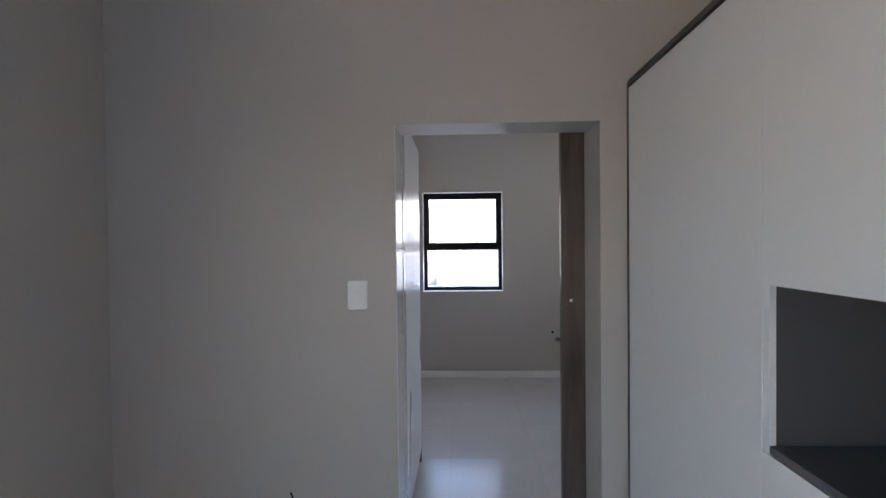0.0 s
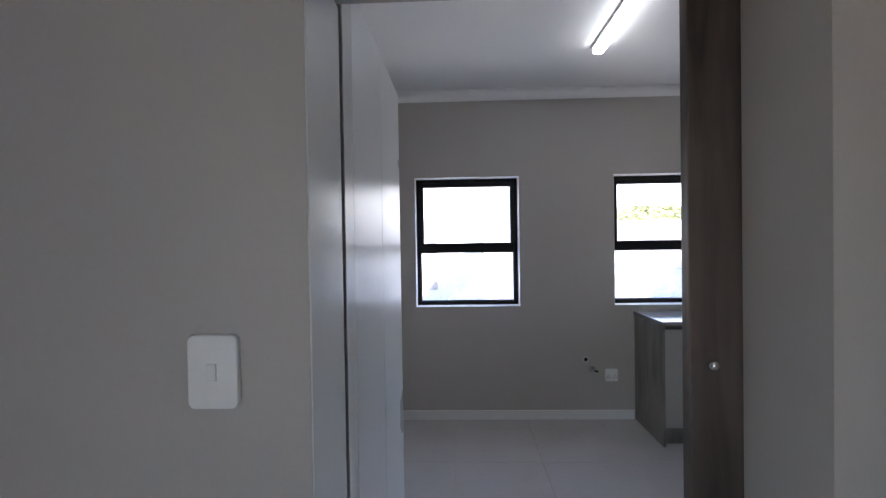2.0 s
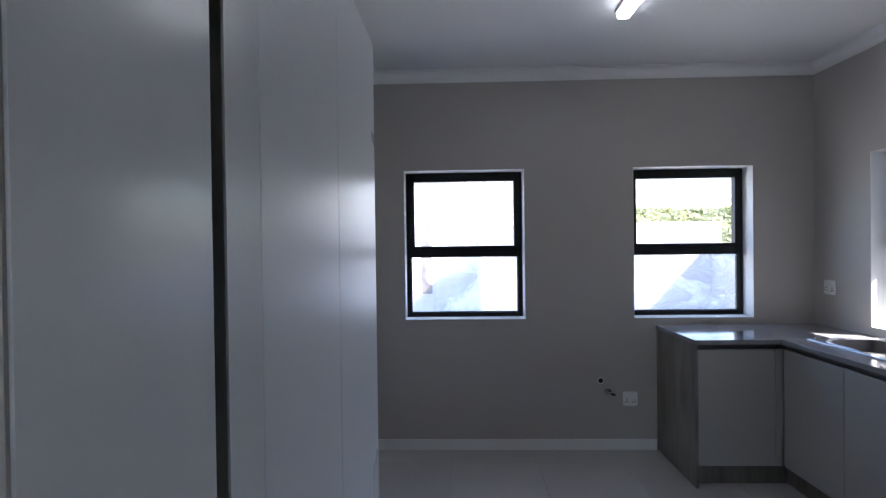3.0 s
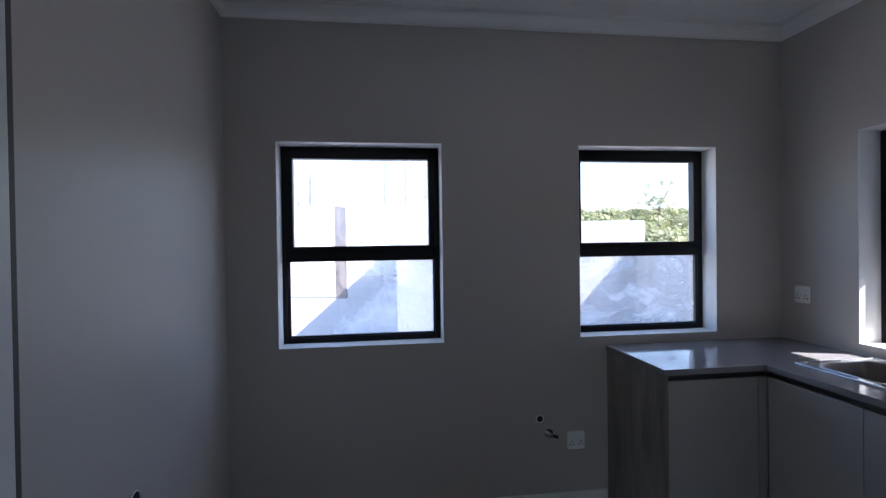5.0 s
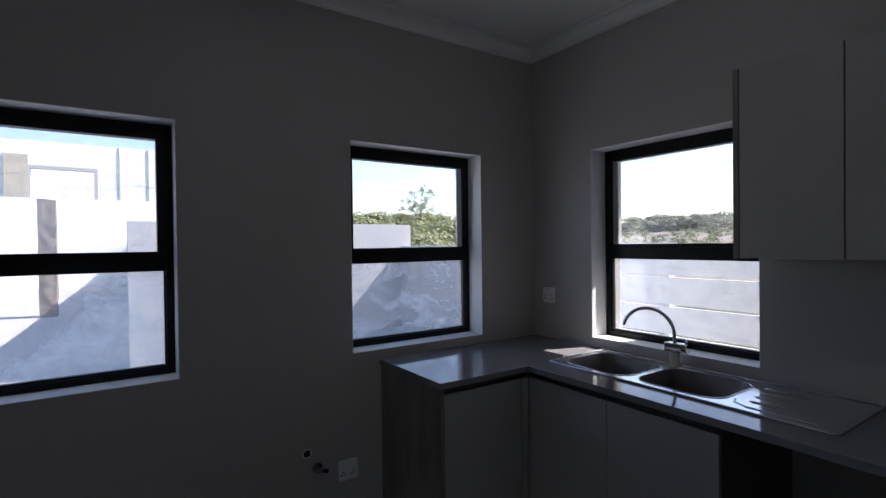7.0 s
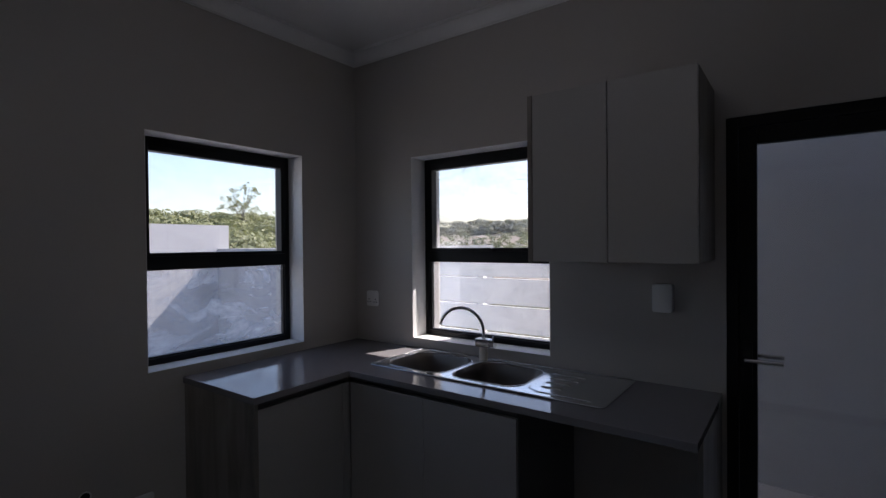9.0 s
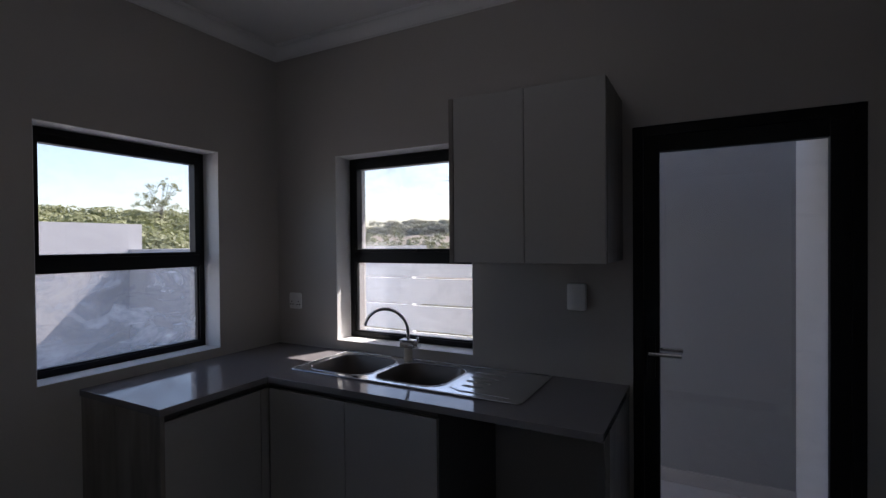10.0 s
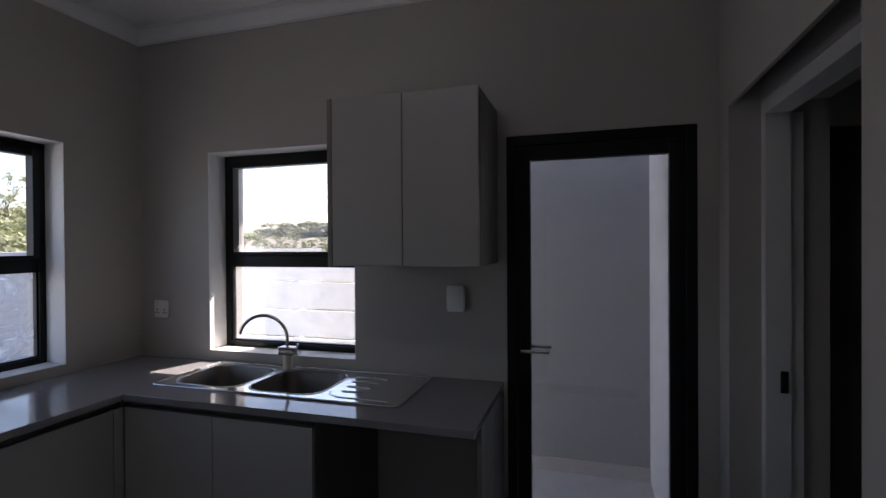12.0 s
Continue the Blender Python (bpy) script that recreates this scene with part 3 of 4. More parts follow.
add_tube(bm, [(-0.40, DW0, 0.40), (-0.403, DW0 - 0.015, 0.415), (-0.408, DW0 - 0.02, 0.435), (-0.415, DW0 - 0.018, 0.452)], 0.004, 8)
part("wire", bm, ALU, g, "", True)

# ---- ceiling light ----
g = thing("batten_light", (1.25, 4.1, CEIL), "lit white linear led batten on the ceiling", "ceiling light")
box_part("base", (1.192, 1.270, 3.49, 4.705, CEIL - 0.022, CEIL), TRIM, g, bevel=0.002)
bm = bmesh.new()
add_box(bm, 1.198, 1.264, 3.50, 4.695, CEIL - 0.058, CEIL - 0.022, bevel=0.012)
part("diffuser", bm, LED, g, "glowing opal diffuser", True)

# ---- living room: tall oven unit ----
FX = 1.037
g = thing("tall_cupboard", (1.35, 1.8, 0), "white gloss tall cupboard beside the doorway", "cupboard", "tall living room cupboards")
box_part("carcass", (FX + 0.02, RW, 1.345, 2.235, 0.1, 2.175), CARCASS, g)
box_part("door", (FX, FX + 0.018, 1.3435, 2.232, 0.11, 2.165), MELAMINE, g, bevel=0.0004)
# dark strips here and on top are the gaps' shade, put into colour
box_part("gap_shade_strip", (FX + 0.004, FX + 0.03, 2.235, DW0, 0.0, 2.195), SHADOW_GAP, g, "dark strip for the shade of a gap")
box_part("plinth", (FX + 0.05, FX + 0.066, 1.345, 2.235, 0.0, 0.1), CARCASS, g)
box_part("top_strip", (FX - 0.004, RW, 1.345, 2.235, 2.175, 2.195), SHADOW_GAP, g, "dark strip for the shade of a gap")
g = thing("oven_cupboard", (1.35, 1.0, 0), "white gloss cupboard with an open oven niche", "cupboard", "tall living room cupboards")
N0, N1, NZ0, NZ1 = 0.72, 1.318, 1.058, 1.425
for nm, dims, mat in (("side_panel", (FX + 0.002, FX + 0.018, N1, 1.3425, 0.1, 2.175), MELAMINE), ("side_panel", (FX + 0.018, RW, N1, 1.3425, 0.1, 2.175), NICHE), ("side_panel", (FX + 0.02, RW, N0 - 0.02, N0, 0.1, 2.175), NICHE),
                      ("shelf", (FX + 0.002, RW, N0, N1, NZ0 - 0.018, NZ0), NICHE), ("shelf", (FX + 0.02, RW, N0, N1, NZ1, NZ1 + 0.018), NICHE),
                      ("back_panel", (RW - 0.02, RW, N0, N1, 0.1, 2.175), NICHE), ("upper_door", (FX, FX + 0.018, N0 - 0.02, N1 + 0.0250, NZ1 + 0.004, 2.165), MELAMINE),
                      ("lower_door", (FX, FX + 0.018, N0 - 0.02, N1 + 0.0250, 0.11, NZ0 - 0.022), MELAMINE), ("plinth", (FX + 0.05, FX + 0.066, N0 - 0.02, 1.345, 0, 0.1), CARCASS),
                      ("top_strip", (FX - 0.004, RW, N0 - 0.02, 1.345, 2.175, 2.195), SHADOW_GAP)):
    box_part(nm, dims, mat, g)
g = thing("tall_cupboard", (1.35, 0.2, 0), "white gloss tall cupboard", "cupboard", "tall living room cupboards")
box_part("carcass", (FX + 0.02, RW, -0.6, N0 - 0.022, 0.1, 2.175), CARCASS, g)
box_part("door", (FX, FX + 0.018, -0.6, 0.05, 0.11, 2.165), MELAMINE, g)
box_part("door", (FX, FX + 0.018, 0.053, N0 - 0.023, 0.11, 2.165), MELAMINE, g)
box_part("plinth", (FX + 0.05, FX + 0.066, -0.6, N0 - 0.022, 0, 0.1), CARCASS, g)

# ---- kitchen: tall broom cupboard ----
KX = 0.055
g = thing("broom_cupboard", (-0.15, 3.1, 0), "white tall two-door cupboard beside the doorway", "cupboard")
box_part("carcass", (XL + 0.002, KX - 0.02, 2.630, 3.530, 0.1, 2.155), MELAMINE_SATIN, g)
box_part("door", (KX - 0.018, KX, 2.632, 3.053, 0.105, 2.155), MELAMINE_SATIN, g)
box_part("door", (KX - 0.018, KX, 3.056, 3.528, 0.105, 2.155), MELAMINE_SATIN, g)
# dark strip as the shade of the gap at the cupboard's end
box_part("gap_shade_strip", (KX - 0.03, KX - 0.002, 3.530, 3.540, 0.0, 2.155), SHADOW_GAP, g, "dark strip for the shade of a gap")
box_part("plinth", (KX - 0.09, KX - 0.07, 2.630, 3.530, 0.0, 0.1), SHADOW_GAP, g, "dark recessed plinth")

# ---- kitchen: base units ----
CT = 0.92
g = thing("base_cupboard", (2.1, 5.3, 0), "grey base cupboard with grey oak end panel by the wall", "cupboard", "base cupboards of the kitchen")
box_part("end_panel", (1.772, 1.790, 5.040, YF, 0.0, CT - 0.032), OAK_GREY, g, "grey oak end panel")
box_part("carcass", (1.790, 2.30, 5.075, YF, 0.12, CT - 0.05), CARCASS, g)
box_part("door", (1.793, 2.262, 5.052, 5.070, 0.135, CT - 0.062), MELAMINE_GREY, g)
box_part("corner_post", (2.266, 2.31, 5.052, 5.070, 0.135, CT - 0.062), MELAMINE_GREY, g)
box_part("plinth", (1.790, 2.36, 5.11, 5.126, 0.0, 0.125), OAK_GREY, g, "grey oak plinth")
box_part("rail", (1.790, 2.31, 5.068, 5.08, CT - 0.06, CT - 0.032), SHADOW_GAP, g)
g = thing("base_cupboard", (2.6, 4.6, 0), "pale grey two-door base cupboard under the sink", "cupboard", "base cupboards of the kitchen")
box_part("carcass", (2.335, XE, 4.118, 4.136, 0.0, CT - 0.04), CARCASS, g)
box_part("carcass_back", (2.86, XE, 4.136, 5.05, 0.12, 0.6), CARCASS, g)
box_part("door", (2.312, 2.330, 4.585, 5.048, 0.135, CT - 0.062), MELAMINE_GREY, g)
box_part("door", (2.312, 2.330, 4.120, 4.582, 0.135, CT - 0.062), MELAMINE_GREY, g)
box_part("plinth", (2.37, 2.386, 4.12, 5.11, 0.0, 0.125), OAK_GREY, g, "grey oak plinth")
box_part("rail", (2.328, 2.34, 4.12, 5.068, CT - 0.06, CT - 0.032), SHADOW_GAP, g)
g = thing("end_panel", (2.6, 3.495, 0), "grey oak end panel under the worktop", "panel")
box_part("board", (2.42, XE, 3.484, 3.502, 0.0, CT - 0.032), OAK_GREY, g)

# worktop: L-shaped slab with a cut-out for the sink
SX0, SX1, SY0, SY1 = 2.435, 2.885, 3.82, 5.03
BOWLS = [(2.480, 2.820, 4.610, 4.985), (2.480, 2.820, 4.205, 4.575)]
def rect_fill(bm, x0, x1, y0, y1, holes, z0, z1):
    xs = sorted({x0, x1, *(h[0] for h in holes), *(h[1] for h in holes)})
    ys = sorted({y0, y1, *(h[2] for h in holes), *(h[3] for h in holes)})
    for a, b in zip(xs, xs[1:]):
        for c, d in zip(ys, ys[1:]):
            if not any(h[0] <= a and h[1] >= b and h[2] <= c and h[3] >= d for h in holes):
                add_box(bm, a, b, c, d, z0, z1)
    bmesh.ops.remove_doubles(bm, verts=bm.verts, dist=1e-5)
    twin = [f for f in bm.faces if any(g is not f and set(g.verts) == set(f.verts) for g in f.verts[0].link_faces)]
    bmesh.ops.delete(bm, geom=twin, context="FACES")


bm = bmesh.new()
rect_fill(bm, 1.765, XE, 3.482, YF, [(1.765, 2.292, 3.482, 5.032), (SX0 + 0.03, SX1 - 0.03, 4.195, SY1 - 0.03)], CT - 0.030, CT)
sharp = [e for e in bm.edges if len(e.link_faces) == 2 and e.calc_face_angle(0) > 1]
bmesh.ops.bevel(bm, geom=sharp, offset=0.002, segments=1, affect="EDGES")
tagged(mesh_object("worktop", bm, STONE), "dark grey polished quartz L-shaped worktop", "worktop")

# sink: pressed steel sheet with two bowls and a ribbed drainer
g = thing("sink", (2.66, 4.42, CT), "stainless steel double-bowl sink with a ribbed drainer", "sink")
def bowl_ring_hole(bm, rect, z):
    """Deck cell round one bowl: square outer edge bridged to the rounded bowl mouth."""
    x0, x1, y0, y1, b = rect
    cx, cy = (b[0] + b[1]) / 2, (b[2] + b[3]) / 2
    inner = rounded(cx, cy, (b[1] - b[0]) / 2, (b[3] - b[2]) / 2, 0.085, z)
    outer = []
    for p in inner:
        dx, dy = p[0] - cx, p[1] - cy
        sx = ((x1 - cx) if dx > 0 else (cx - x0)) / max(abs(dx), 1e-6)
        sy = ((y1 - cy) if dy > 0 else (cy - y0)) / max(abs(dy), 1e-6)
        s = min(sx, sy)
        outer.append((cx + dx * s, cy + dy * s, z))
    vi, vo = [bm.verts.new(p) for p in inner], [bm.verts.new(p) for p in outer]
    n = len(vi)
    for k in range(n):
        bm.faces.new((vi[k], vi[(k + 1) % n], vo[(k + 1) % n], vo[k]))
    for qx, qy in ((x0, y0), (x0, y1), (x1, y0), (x1, y1)):
        a = min((v for v in vo if abs(v.co.x - qx) < 1e-4), key=lambda v: abs(v.co.y - qy))
        c = min((v for v in vo if abs(v.co.y - qy) < 1e-4), key=lambda v: abs(v.co.x - qx))
        if a is not c:
            bm.faces.new((a, c, bm.verts.new((qx, qy, z))))


ZS = CT + 0.005
bm = bmesh.new()
ym = (BOWLS[0][2] + BOWLS[1][3]) / 2
bowl_ring_hole(bm, (SX0, SX1, ym, SY1, BOWLS[0]), ZS)
bowl_ring_hole(bm, (SX0, SX1, 4.19, ym, BOWLS[1]), ZS)
vs = [bm.verts.new(p) for p in ((SX0, SY0, ZS), (SX1, SY0, ZS), (SX1, 4.19, ZS), (SX0, 4.19, ZS))]
bm.faces.new(vs)
part("deck", bm, DECK, g)
bm = bmesh.new()
add_tube(bm, rounded((SX0 + SX1) / 2, (SY0 + SY1) / 2, (SX1 - SX0) / 2, (SY1 - SY0) / 2, 0.02, CT + 0.004) + [rounded((SX0 + SX1) / 2, (SY0 + SY1) / 2, (SX1 - SX0) / 2, (SY1 - SY0) / 2, 0.02, CT + 0.004)[0]], 0.005, 8)
part("rolled_edge", bm, STEEL, g, "", True)
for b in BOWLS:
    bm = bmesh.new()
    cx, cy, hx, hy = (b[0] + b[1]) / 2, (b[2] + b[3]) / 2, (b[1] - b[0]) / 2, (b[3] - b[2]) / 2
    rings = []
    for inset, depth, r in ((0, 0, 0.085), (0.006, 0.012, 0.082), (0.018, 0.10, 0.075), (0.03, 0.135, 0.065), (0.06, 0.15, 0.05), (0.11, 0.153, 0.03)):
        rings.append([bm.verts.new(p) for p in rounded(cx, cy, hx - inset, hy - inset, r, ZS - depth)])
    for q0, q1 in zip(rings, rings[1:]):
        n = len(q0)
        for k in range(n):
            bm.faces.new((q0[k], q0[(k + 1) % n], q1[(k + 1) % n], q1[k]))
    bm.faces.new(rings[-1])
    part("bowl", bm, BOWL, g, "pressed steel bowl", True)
    bm = bmesh.new()
    lip = rounded(cx, cy, hx + 0.004, hy + 0.004, 0.088, ZS + 0.0005)
    add_tube(bm, lip + [lip[0]], 0.003, 8)
    part("bowl_rim", bm, STEEL, g, "", True)
    bm = bmesh.new()
    add_cyl(bm, (cx, cy, ZS - 0.153), (cx, cy, ZS - 0.148), 0.042)
    part("waste", bm, CHROME, g, "round chrome waste", True)
for k in range(4):
    bm = bmesh.new()
    x = 2.565 + k * 0.072
    y_hi, y_lo = 4.168 - 0.012 * (3 - k), 4.035 - 0.01 * k
    add_tube(bm, [(x, y_lo, ZS - 0.003), (x, y_lo + 0.012, ZS + 0.001), (x, y_hi - 0.012, ZS + 0.001), (x, y_hi, ZS - 0.003)], 0.0045, 8)
    part("drainer_rib", bm, STEEL, g, "", True)
bm = bmesh.new()
add_tube(bm, [(2.555, 4.175, ZS - 0.002), (2.520, 4.165, ZS + 0.0005), (2.488, 4.11, ZS + 0.0005), (2.482, 3.90, ZS + 0.0005), (2.482, 3.88, ZS - 0.002)], 0.0035, 8)
part("drainer_groove", bm, STEEL, g, "", True)

# mixer tap
g = thing("mixer_tap", (2.85, 4.59, CT), "chrome mixer tap with a swan-neck spout", "tap")
TX, TY = 2.848, 4.592
# collar below the body, with the sun's glow put into its colour
bm = bmesh.new()
add_cyl(bm, (TX, TY, CT + 0.004), (TX, TY, CT + 0.075), 0.023)
part("base", bm, TAP_BASE, g, "tap collar in sunlit cream", True)
bm = bmesh.new()
add_box(bm, TX - 0.024, TX + 0.024, TY - 0.045, TY + 0.040, CT + 0.075, CT + 0.118, bevel=0.004)
part("body", bm, CHROME, g)
bm = bmesh.new()
add_cyl(bm, (TX, TY - 0.045, CT + 0.096), (TX, TY - 0.070, CT + 0.096), 0.021)
add_box(bm, TX - 0.006, TX + 0.006, TY - 0.066, TY - 0.056, CT + 0.096, CT + 0.135, bevel=0.002)
part("lever", bm, CHROME, g, "", True)
bm = bmesh.new()
arc = [(TX, TY, CT + 0.118), (TX, TY, CT + 0.155)]
R = 0.122
for k in range(1, 17):
    a = math.pi * 0.93 * k / 16
    arc.append((TX - 0.25 * R * (1 - math.cos(a)), TY + R * (1 - math.cos(a)), CT + 0.155 + R * math.sin(a)))
add_tube(bm, arc, 0.009)
part("spout", bm, CHROME, g, "", True)

# wall cupboard
g = thing("wall_cupboard", (2.7, 3.83, 1.47), "pale grey two-door wall cupboard beside the window", "cupboard")
box_part("carcass", (2.535, XE, 3.508, 4.158, 1.470, 2.166), OAK_GREY, g)
box_part("door", (2.516, 2.533, 3.510, 3.823, 1.468, 2.168), MELAMINE_GREY, g)
box_part("door", (2.516, 2.533, 3.827, 4.140, 1.468, 2.168), MELAMINE_GREY, g)
box_part("side_panel", (2.514, XE, 4.142, 4.162, 1.465, 2.170), OAK_GREY, g, "dark grey oak side panel")

# ---- floor tiles ----
def slab(name, x0, x1, y0, y1, label):
    bm = bmesh.new()
    add_box(bm, x0, x1, y0, y1, -0.12, -0.004)
    return tagged(mesh_object(name, bm, GROUT), label, "floor", kind="structure")


def lay_tiles(floor, x0, x1, y0, y1, ox, oy, size=0.6):
    shared = {}
    i0, i1 = math.floor((x0 - ox) / size), math.ceil((x1 - ox) / size)
    j0, j1 = math.floor((y0 - oy) / size), math.ceil((y1 - oy) / size)
    for i in range(i0, i1):
        for j in range(j0, j1):
            a, b = max(x0, ox + i * size) + 0.001, min(x1, ox + (i + 1) * size) - 0.001
            c, d = max(y0, oy + j * size) + 0.001, min(y1, oy + (j + 1) * size) - 0.001
            if b - a < 0.01 or d - c < 0.01:
                continue
            key = (round(b - a, 4), round(d - c, 4))
            if key not in shared:
                bm = bmesh.new()
                add_box(bm, -(b - a) / 2, (b - a) / 2, -(d - c) / 2, (d - c) / 2, -0.008, 0.0, bevel=0.0008)
                ob = mesh_object("tile", bm, TILE)
                shared[key] = ob.data
            else:
                ob = new("tile", shared[key])
            ob.location = ((a + b) / 2, (c + d) / 2, 0)
            ob.parent = floor


# ---- outside ----
bm = bmesh.new()
add_box(bm, -300, 300, -300, 400, -0.75, -0.35)
tagged(mesh_object("ground", bm, VELD), "dry grassy ground reaching the horizon", "ground", kind="structure")
bm = bmesh.new()
add_box(bm, -20, 4.55, YF + WT + 0.005, 30.6, -0.5, -0.15)
tagged(mesh_object("paving", bm, PALE_GROUND), "pale concrete paving round the house", "paving", kind="structure")
bm = bmesh.new()
add_box(bm, XE + WT + 0.005, 4.17, 2.0, YF + WT + 0.005, -0.5, -0.03)
add_box(bm, 4.17, 4.55, 4.42, YF + WT + 0.005, -0.5, -0.03)
tagged(mesh_object("yard_paving", bm, TILE), "grey tiled service yard floor", "paving", kind="structure")
bm = bmesh.new()
add_box(bm, -9, 9, -9, BW - 0.23, -0.5, -0.05)
add_box(bm, -12, LW - 0.21, BW - 0.23, 2.2, -0.5, -0.05)
tagged(mesh_object("patio", bm, PATIO), "sand coloured paved patio", "paving", kind="structure")
wall("yard_wall", "y", 2.5, 4.42, 4.17, 4.39, -0.4, 3.3, [], "tall pale grey plastered service yard wall", YARD)
wall("yard_wall_south", "x", XE + WT, 4.17, 2.5, 2.72, -0.4, 3.3, [], "tall white plastered yard side wall", RENDER_WHITE)
bm = bmesh.new()
add_box(bm, 4.15, 4.17, 2.72, 4.42, -0.03, 0.06, bevel=0.003)
tagged(mesh_object("yard_skirting", bm, TILE), "grey tile skirting along the yard wall", "skirting", kind="structure")

g = thing("slatted_fence", (4.6, 6.5, -0.35), "white horizontal slatted fence", "fence")
for k in range(8):
    z = 1.222 - 0.2565 * (k - 1)
    bm = bmesh.new()
    add_box(bm, 4.60, 4.617, 4.29, 6.9, z - 0.2425, z - 0.004, bevel=0.001)
    if z - 0.25 > -0.5:
        part("slat", bm, FENCE_WHITE, g)
    else:
        bm.free()
for y in (4.34, 5.7, 6.85):
    box_part("post", (4.618, 4.682, y - 0.03, y + 0.03, -0.4, 1.49), RENDER_WHITE, g)

wall("garden_wall", "x", 0.76, 5.13, 11.0, 11.2, -0.4, 1.89, [], "pale grey plastered garden wall", GARDEN)
bm = bmesh.new()
add_box(bm, 0.0, 0.2, 0.0, 18.8, -0.4, 1.89, bevel=0.004)
ret = tagged(mesh_object("garden_wall_return", bm, GARDEN), "pale grey plastered garden wall running to the boundary", "wall", kind="structure")
ret.matrix_world = pose(0.775, 11.202, 0, 0, 0, -2.1)
wall("yard_boundary_wall", "y", 6.95, 11.0, 4.93, 5.13, -0.4, 1.50, [], "low plastered wall along the side of the yard", GARDEN)
wall("low_wall", "x", 5.131, 14, 11.02, 11.18, -0.4, 1.50, [], "low pale grey plastered garden wall", GARDEN)
wall("boundary_wall", "x", -26, 2.6, 30.05, 30.3, -0.4, 3.7, [], "long white plastered boundary wall", RENDER_WHITE)
bm = bmesh.new()
add_box(bm, -0.9, -0.55, 18.6, 18.95, -0.3, 2.75)
bmesh.ops.subdivide_edges(bm, edges=bm.edges, cuts=12, use_grid_fill=True)
for v in bm.verts:
    v.co += 0.03 * noise.noise_vector(v.co * 5)
tagged(mesh_object("brick_pier", bm, PIER), "rough unplastered brick gate pier", "pier")
g = thing("street_pole", (-4.2, 31.5, -0.4), "grey steel pole beyond the boundary wall", "pole")
bm = bmesh.new()
add_cyl(bm, (-4.2, 31.5, -0.4), (-4.2, 31.5, 7.2), 0.22, 0.18)
part("shaft", bm, GARDEN, g, "", True)

# neighbouring house
g = thing("house", (0, 30, -0.35), "white plastered house shell with wide openings", "house")
bm = bmesh.new()
wall_boxes(bm, "x", -3.2, 6, 27.0, 27.3, -0.4, 5.5, [(-1.9, 0.05, 1.0, 4.45)])
part("front_wall", bm, RENDER_WHITE, g)
bm = bmesh.new()
wall_boxes(bm, "y", 27.3, 36, -3.2, -2.9, -0.4, 5.5, [])
part("side_wall", bm, RENDER_WHITE, g)
box_part("back_wall", (-2.9, 6, 35.7, 36, -0.4, 5.5), RENDER_WHITE, g)
box_part("inner_wall", (-2.9, 3, 28.6, 28.8, -0.4, 5.5), RENDER_WHITE, g)
box_part("wall_panel", (-2.65, -1.95, 26.94, 26.998, 1.0, 4.95), BEIGE, g, "pale beige wall panel")
for dims in ((-1.9, 0.05, 26.96, 26.998, 4.45, 4.57), (-2.0, -1.9, 26.96, 26.998, 1.0, 4.57), (0.05, 0.17, 26.96, 26.998, 1.0, 4.57)):
    box_part("opening_trim", dims, GARDEN, g)
for x in (0.9, 1.9, 2.9):
    box_part("pilaster", (x, x + 0.35, 26.955, 26.998, -0.4, 5.5), RENDER_WHITE, g)

HOUSE_SCALE = 1.5
pivot = Matrix.Translation((0.56, 3.2, 1.2))
g.matrix_world = pivot @ Matrix.Scale(HOUSE_SCALE, 4) @ pivot.inverted() @ g.matrix_world

# far ridge
bm = bmesh.new()
cols = []
for k in range(121):
    a = radians(-20 + 130 * k / 120)
    d = 170
    h = 7 + 5 * noise.fractal(Vector((k * 0.07, 2.3, 0)), 1.0, 2.0, 5)
    x, y = d * math.cos(a), d * math.sin(a)
    cols.append([bm.verts.new((x * f, y * f, z)) for f, z in ((0.86, -0.4), (0.93, h * 0.7), (1.0, h), (1.1, h * 0.8), (1.2, -0.4))])
for c0, c1 in zip(cols, cols[1:]):
    for j in range(4):
        bm.faces.new((c0[j], c0[j + 1], c1[j + 1], c1[j]))
tagged(mesh_object("backdrop_ridge", bm, LEAF, True), "low wooded ridge far away", "hill", kind="structure")

# dry scrub slope between the fence and the woods
bm = bmesh.new()
strip = []
for k in range(61):
    y = -12 + 60 * k / 60
    strip.append([bm.verts.new((x, y, z + 0.25 * noise.fractal(Vector((x * 0.3, y * 0.3, 1)), 1.0, 2.0, 4))) for x, z in ((22, -0.7), (28, 0.4), (34, 1.2), (40, 1.95), (47, 2.5), (60, 2.6), (76, -0.8))])
for c0, c1 in zip(strip, strip[1:]):
    for j in range(6):
        bm.faces.new((c0[j], c1[j], c1[j + 1], c0[j + 1]))
tagged(mesh_object("ground_slope", bm, SCRUB, True), "dry scrubby slope below the woods", "ground", kind="structure")

# trees
rng = random.Random(7)
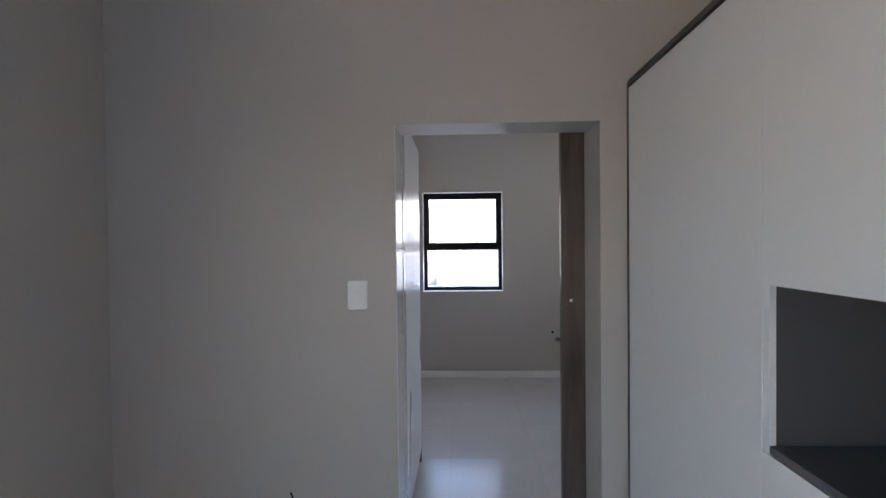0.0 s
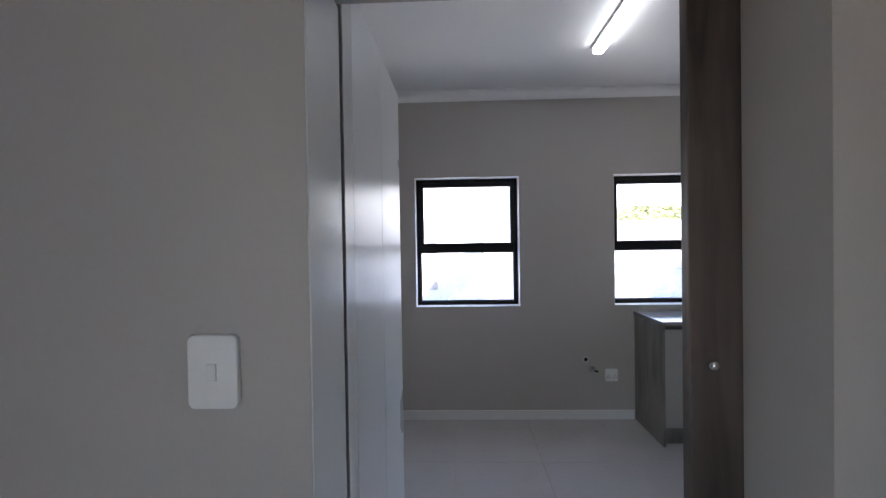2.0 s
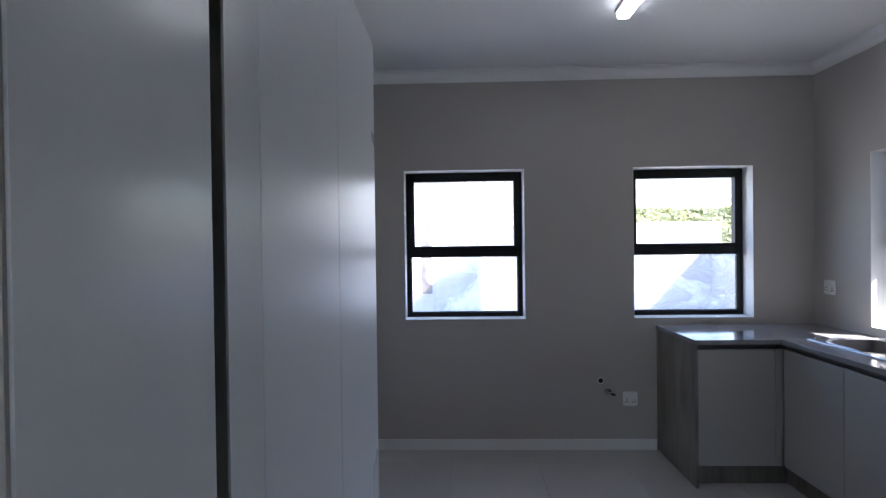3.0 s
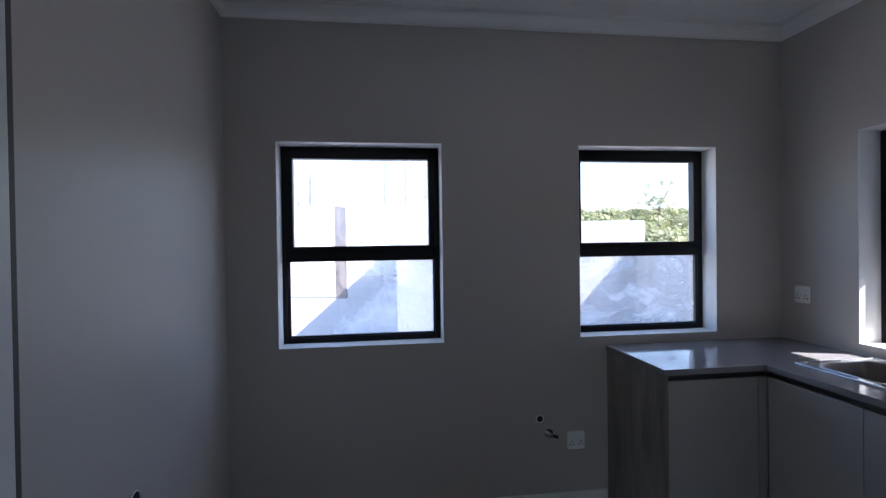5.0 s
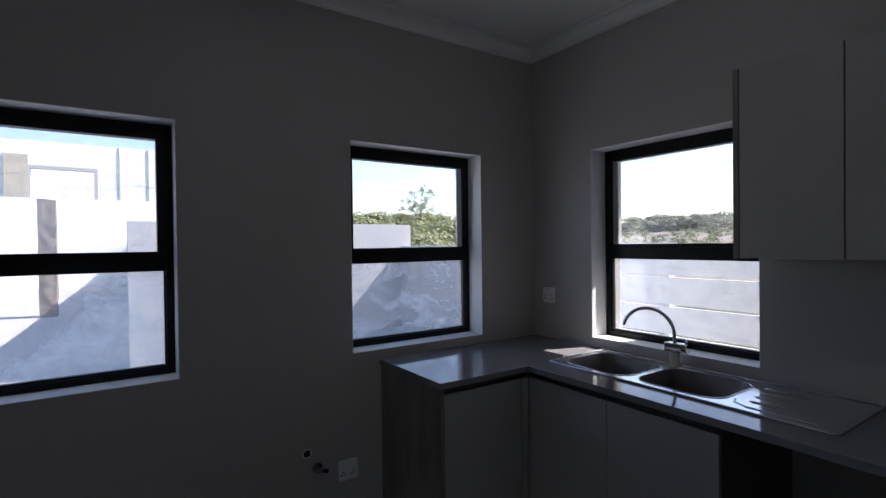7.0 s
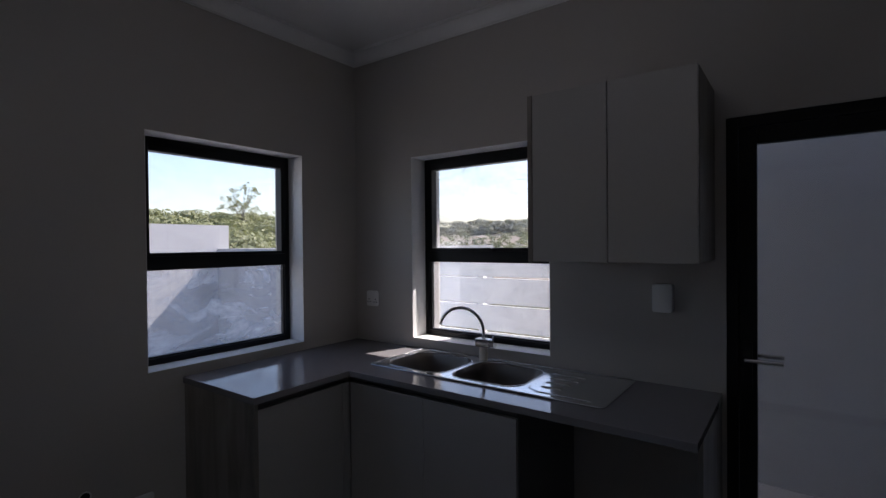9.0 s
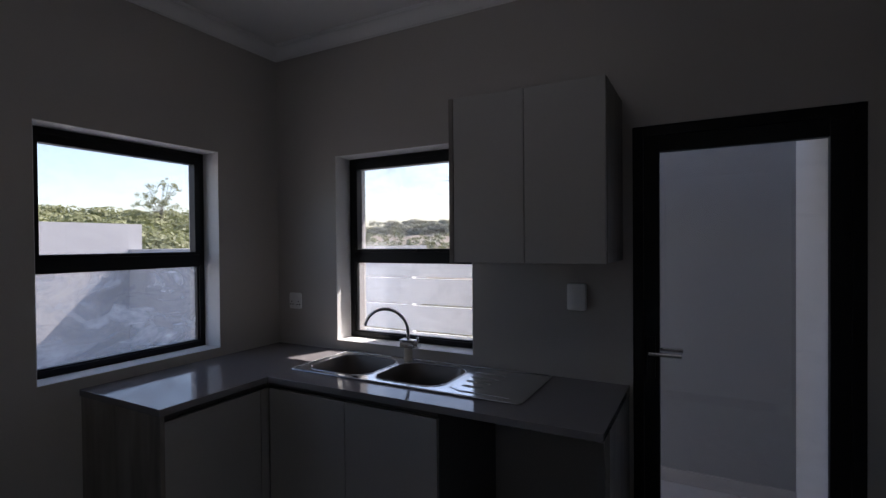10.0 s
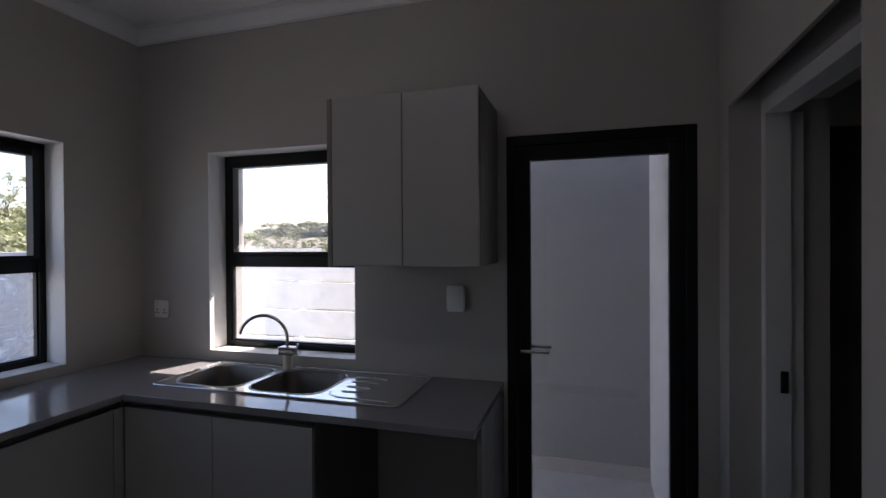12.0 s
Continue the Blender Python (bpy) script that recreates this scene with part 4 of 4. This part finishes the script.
def leaf_cloud(name, centres, leaf, per, mat, squash=0.75):
    verts, faces = [], []
    for cx, cy, cz, r in centres:
        for _ in range(per):
            d = Vector((rng.gauss(0, 1), rng.gauss(0, 1), rng.gauss(0, 1))).normalized() * r * rng.random() ** 0.4
            p = Vector((cx + d.x, cy + d.y, cz + d.z * squash))
            u = Vector((rng.gauss(0, 1), rng.gauss(0, 1), rng.gauss(0, 1))).normalized()
            w = u.orthogonal().normalized()
            s = leaf * rng.uniform(0.6, 1.4)
            k = len(verts)
            verts += [p - u * s, p + w * s * 0.45, p + u * s, p - w * s * 0.45]
            faces.append((k, k + 1, k + 2, k + 3))
    me = bpy.data.meshes.new(name)
    me.from_pydata(verts, [], faces)
    me.materials.append(mat)
    return new(name, me)


def canopy_cloud(name, puffs, leaf, per, mat):
    """Flat-topped thicket: leaves lie over the upper shell of flattened puffs, so that each has a lit top and a dark underside."""
    verts, faces = [], []
    for cx, cy, cz, r, h in puffs:
        for _ in range(per):
            d = Vector((rng.gauss(0, 1), rng.gauss(0, 1), abs(rng.gauss(0, 1)) - 0.35)).normalized()
            q = rng.uniform(0.82, 1.06)
            p = Vector((cx + d.x * r * q, cy + d.y * r * q, cz + d.z * h * q))
            n = (Vector((d.x / r, d.y / r, d.z / h)).normalized() + 0.24 * Vector((rng.gauss(0, 1), rng.gauss(0, 1), rng.gauss(0, 1)))).normalized()
            u = n.orthogonal().normalized()
            w = n.cross(u)
            a = rng.uniform(0, 6.28)
            u, w = u * math.cos(a) + w * math.sin(a), w * math.cos(a) - u * math.sin(a)
            s = leaf * rng.uniform(0.6, 1.5)
            k = len(verts)
            verts += [p - u * s, p + w * s * 0.6, p + u * s, p - w * s * 0.6]
            faces.append((k, k + 1, k + 2, k + 3))
    me = bpy.data.meshes.new(name)
    me.from_pydata(verts, [], faces)
    me.materials.append(mat)
    return new(name, me)


def thicket(name, x0, x1, y0, y1, count, h0, h1, label, rise=0.0, along="y", leaf=0.13, per=120, r0=0.9, r1=1.8, mat=None):
    """Bushes over a strip of ground; rise lifts their tops from the near side to the far one."""
    puffs = []
    for _ in range(count):
        x, y = rng.uniform(x0, x1), rng.uniform(y0, y1)
        f = (y - y0) / (y1 - y0) if along == "y" else (x - x0) / (x1 - x0)
        top = rng.uniform(h0, h1) + rise * f
        r = rng.uniform(r0, r1)
        for k in range(4):
            h = r * rng.uniform(0.28, 0.45)
            puffs.append((x + rng.gauss(0, 0.5) * r, y + rng.gauss(0, 0.5) * r, top - h - k * 0.55 * r * rng.uniform(0.6, 1.1), r * rng.uniform(0.6, 1.0), h))
    return tagged(canopy_cloud(name, puffs, leaf, per, mat or LEAF), label, "woods", kind="stuff")


thicket("far_woods", 7, 48, 36, 56, 330, 1.5, 2.6, "green bushy woods rising beyond the walls", rise=3.1, per=190, r0=1.4, r1=3.0, leaf=0.17)
thicket("far_woods", 47, 75, 4, 40, 330, 3.2, 4.4, "green bushy woods beyond the fence", rise=1.0, along="x", leaf=0.14, r0=0.6, r1=1.3, mat=HAZY_LEAF)
thicket("far_scrub", 30, 46, 3, 36, 170, 1.2, 1.8, "low scattered scrub below the woods", rise=1.3, along="x", leaf=0.07, per=40, r0=0.25, r1=0.6)
thicket("far_woods", -30, -6, 44, 55, 60, 4.5, 6.3, "green trees beyond the boundary wall", leaf=0.2, per=80)


def tree(at, height, spread, label, clumps=26):
    g = thing("tree", at, label, "tree")
    x, y, z = at
    bm = bmesh.new()
    tips = []
    add_tube(bm, [(x, y, z), (x + 0.1, y, z + height * 0.3), (x - 0.1, y, z + height * 0.6)], 0.09, 10)
    for k in range(24):
        a = 2.4 * k + rng.uniform(-0.3, 0.3)
        reach = spread * rng.uniform(0.15, 0.95)
        tip = Vector((x + math.cos(a) * reach, y + math.sin(a) * reach, z + height * (0.98 - 0.10 * (reach / spread) ** 2 - rng.uniform(0, 0.27))))
        base = Vector((x, y, z + height * rng.uniform(0.4, 0.6)))
        add_tube(bm, [base, base.lerp(tip, 0.5) + Vector((0, 0, 0.2)), tip], 0.018, 6)
        tips.append(tip)
    part("trunk", bm, BARK, g, "", True)
    cs = [(*(t + Vector((rng.gauss(0, 0.38), rng.gauss(0, 0.38), rng.gauss(0, 0.26)))), rng.uniform(0.12, 0.4)) for t in tips for _ in range(4)]
    c = leaf_cloud("crown", cs, 0.075, 34, LEAF)
    c.parent = g
    c.matrix_parent_inverse = g.matrix_world.inverted()
    return g


tree((29.2, 50, -0.35), 8.5, 2.2, "tall sparse tree rising above the woods")

# ---- floors, last ----
f1 = slab("floor_kitchen", XL - 0.2, XE, 2.40, YF, "pale grey tiled kitchen floor")
lay_tiles(f1, XL, XE, 2.40, YF, 0.254, 2.40)
f2 = slab("floor_living", LW - 0.2, RW + 0.12, BW - 0.22, 2.40, "pale grey tiled living room floor")
lay_tiles(f2, LW, RW, BW - 0.2, 2.40, 0.254, 0.0)
f3 = slab("floor_lobby", RW + 0.12, XE, 1.0, 2.40, "pale grey tiled lobby floor")
lay_tiles(f3, RW + 0.12, XE, 1.12, 2.40, 0.254, 0.0)
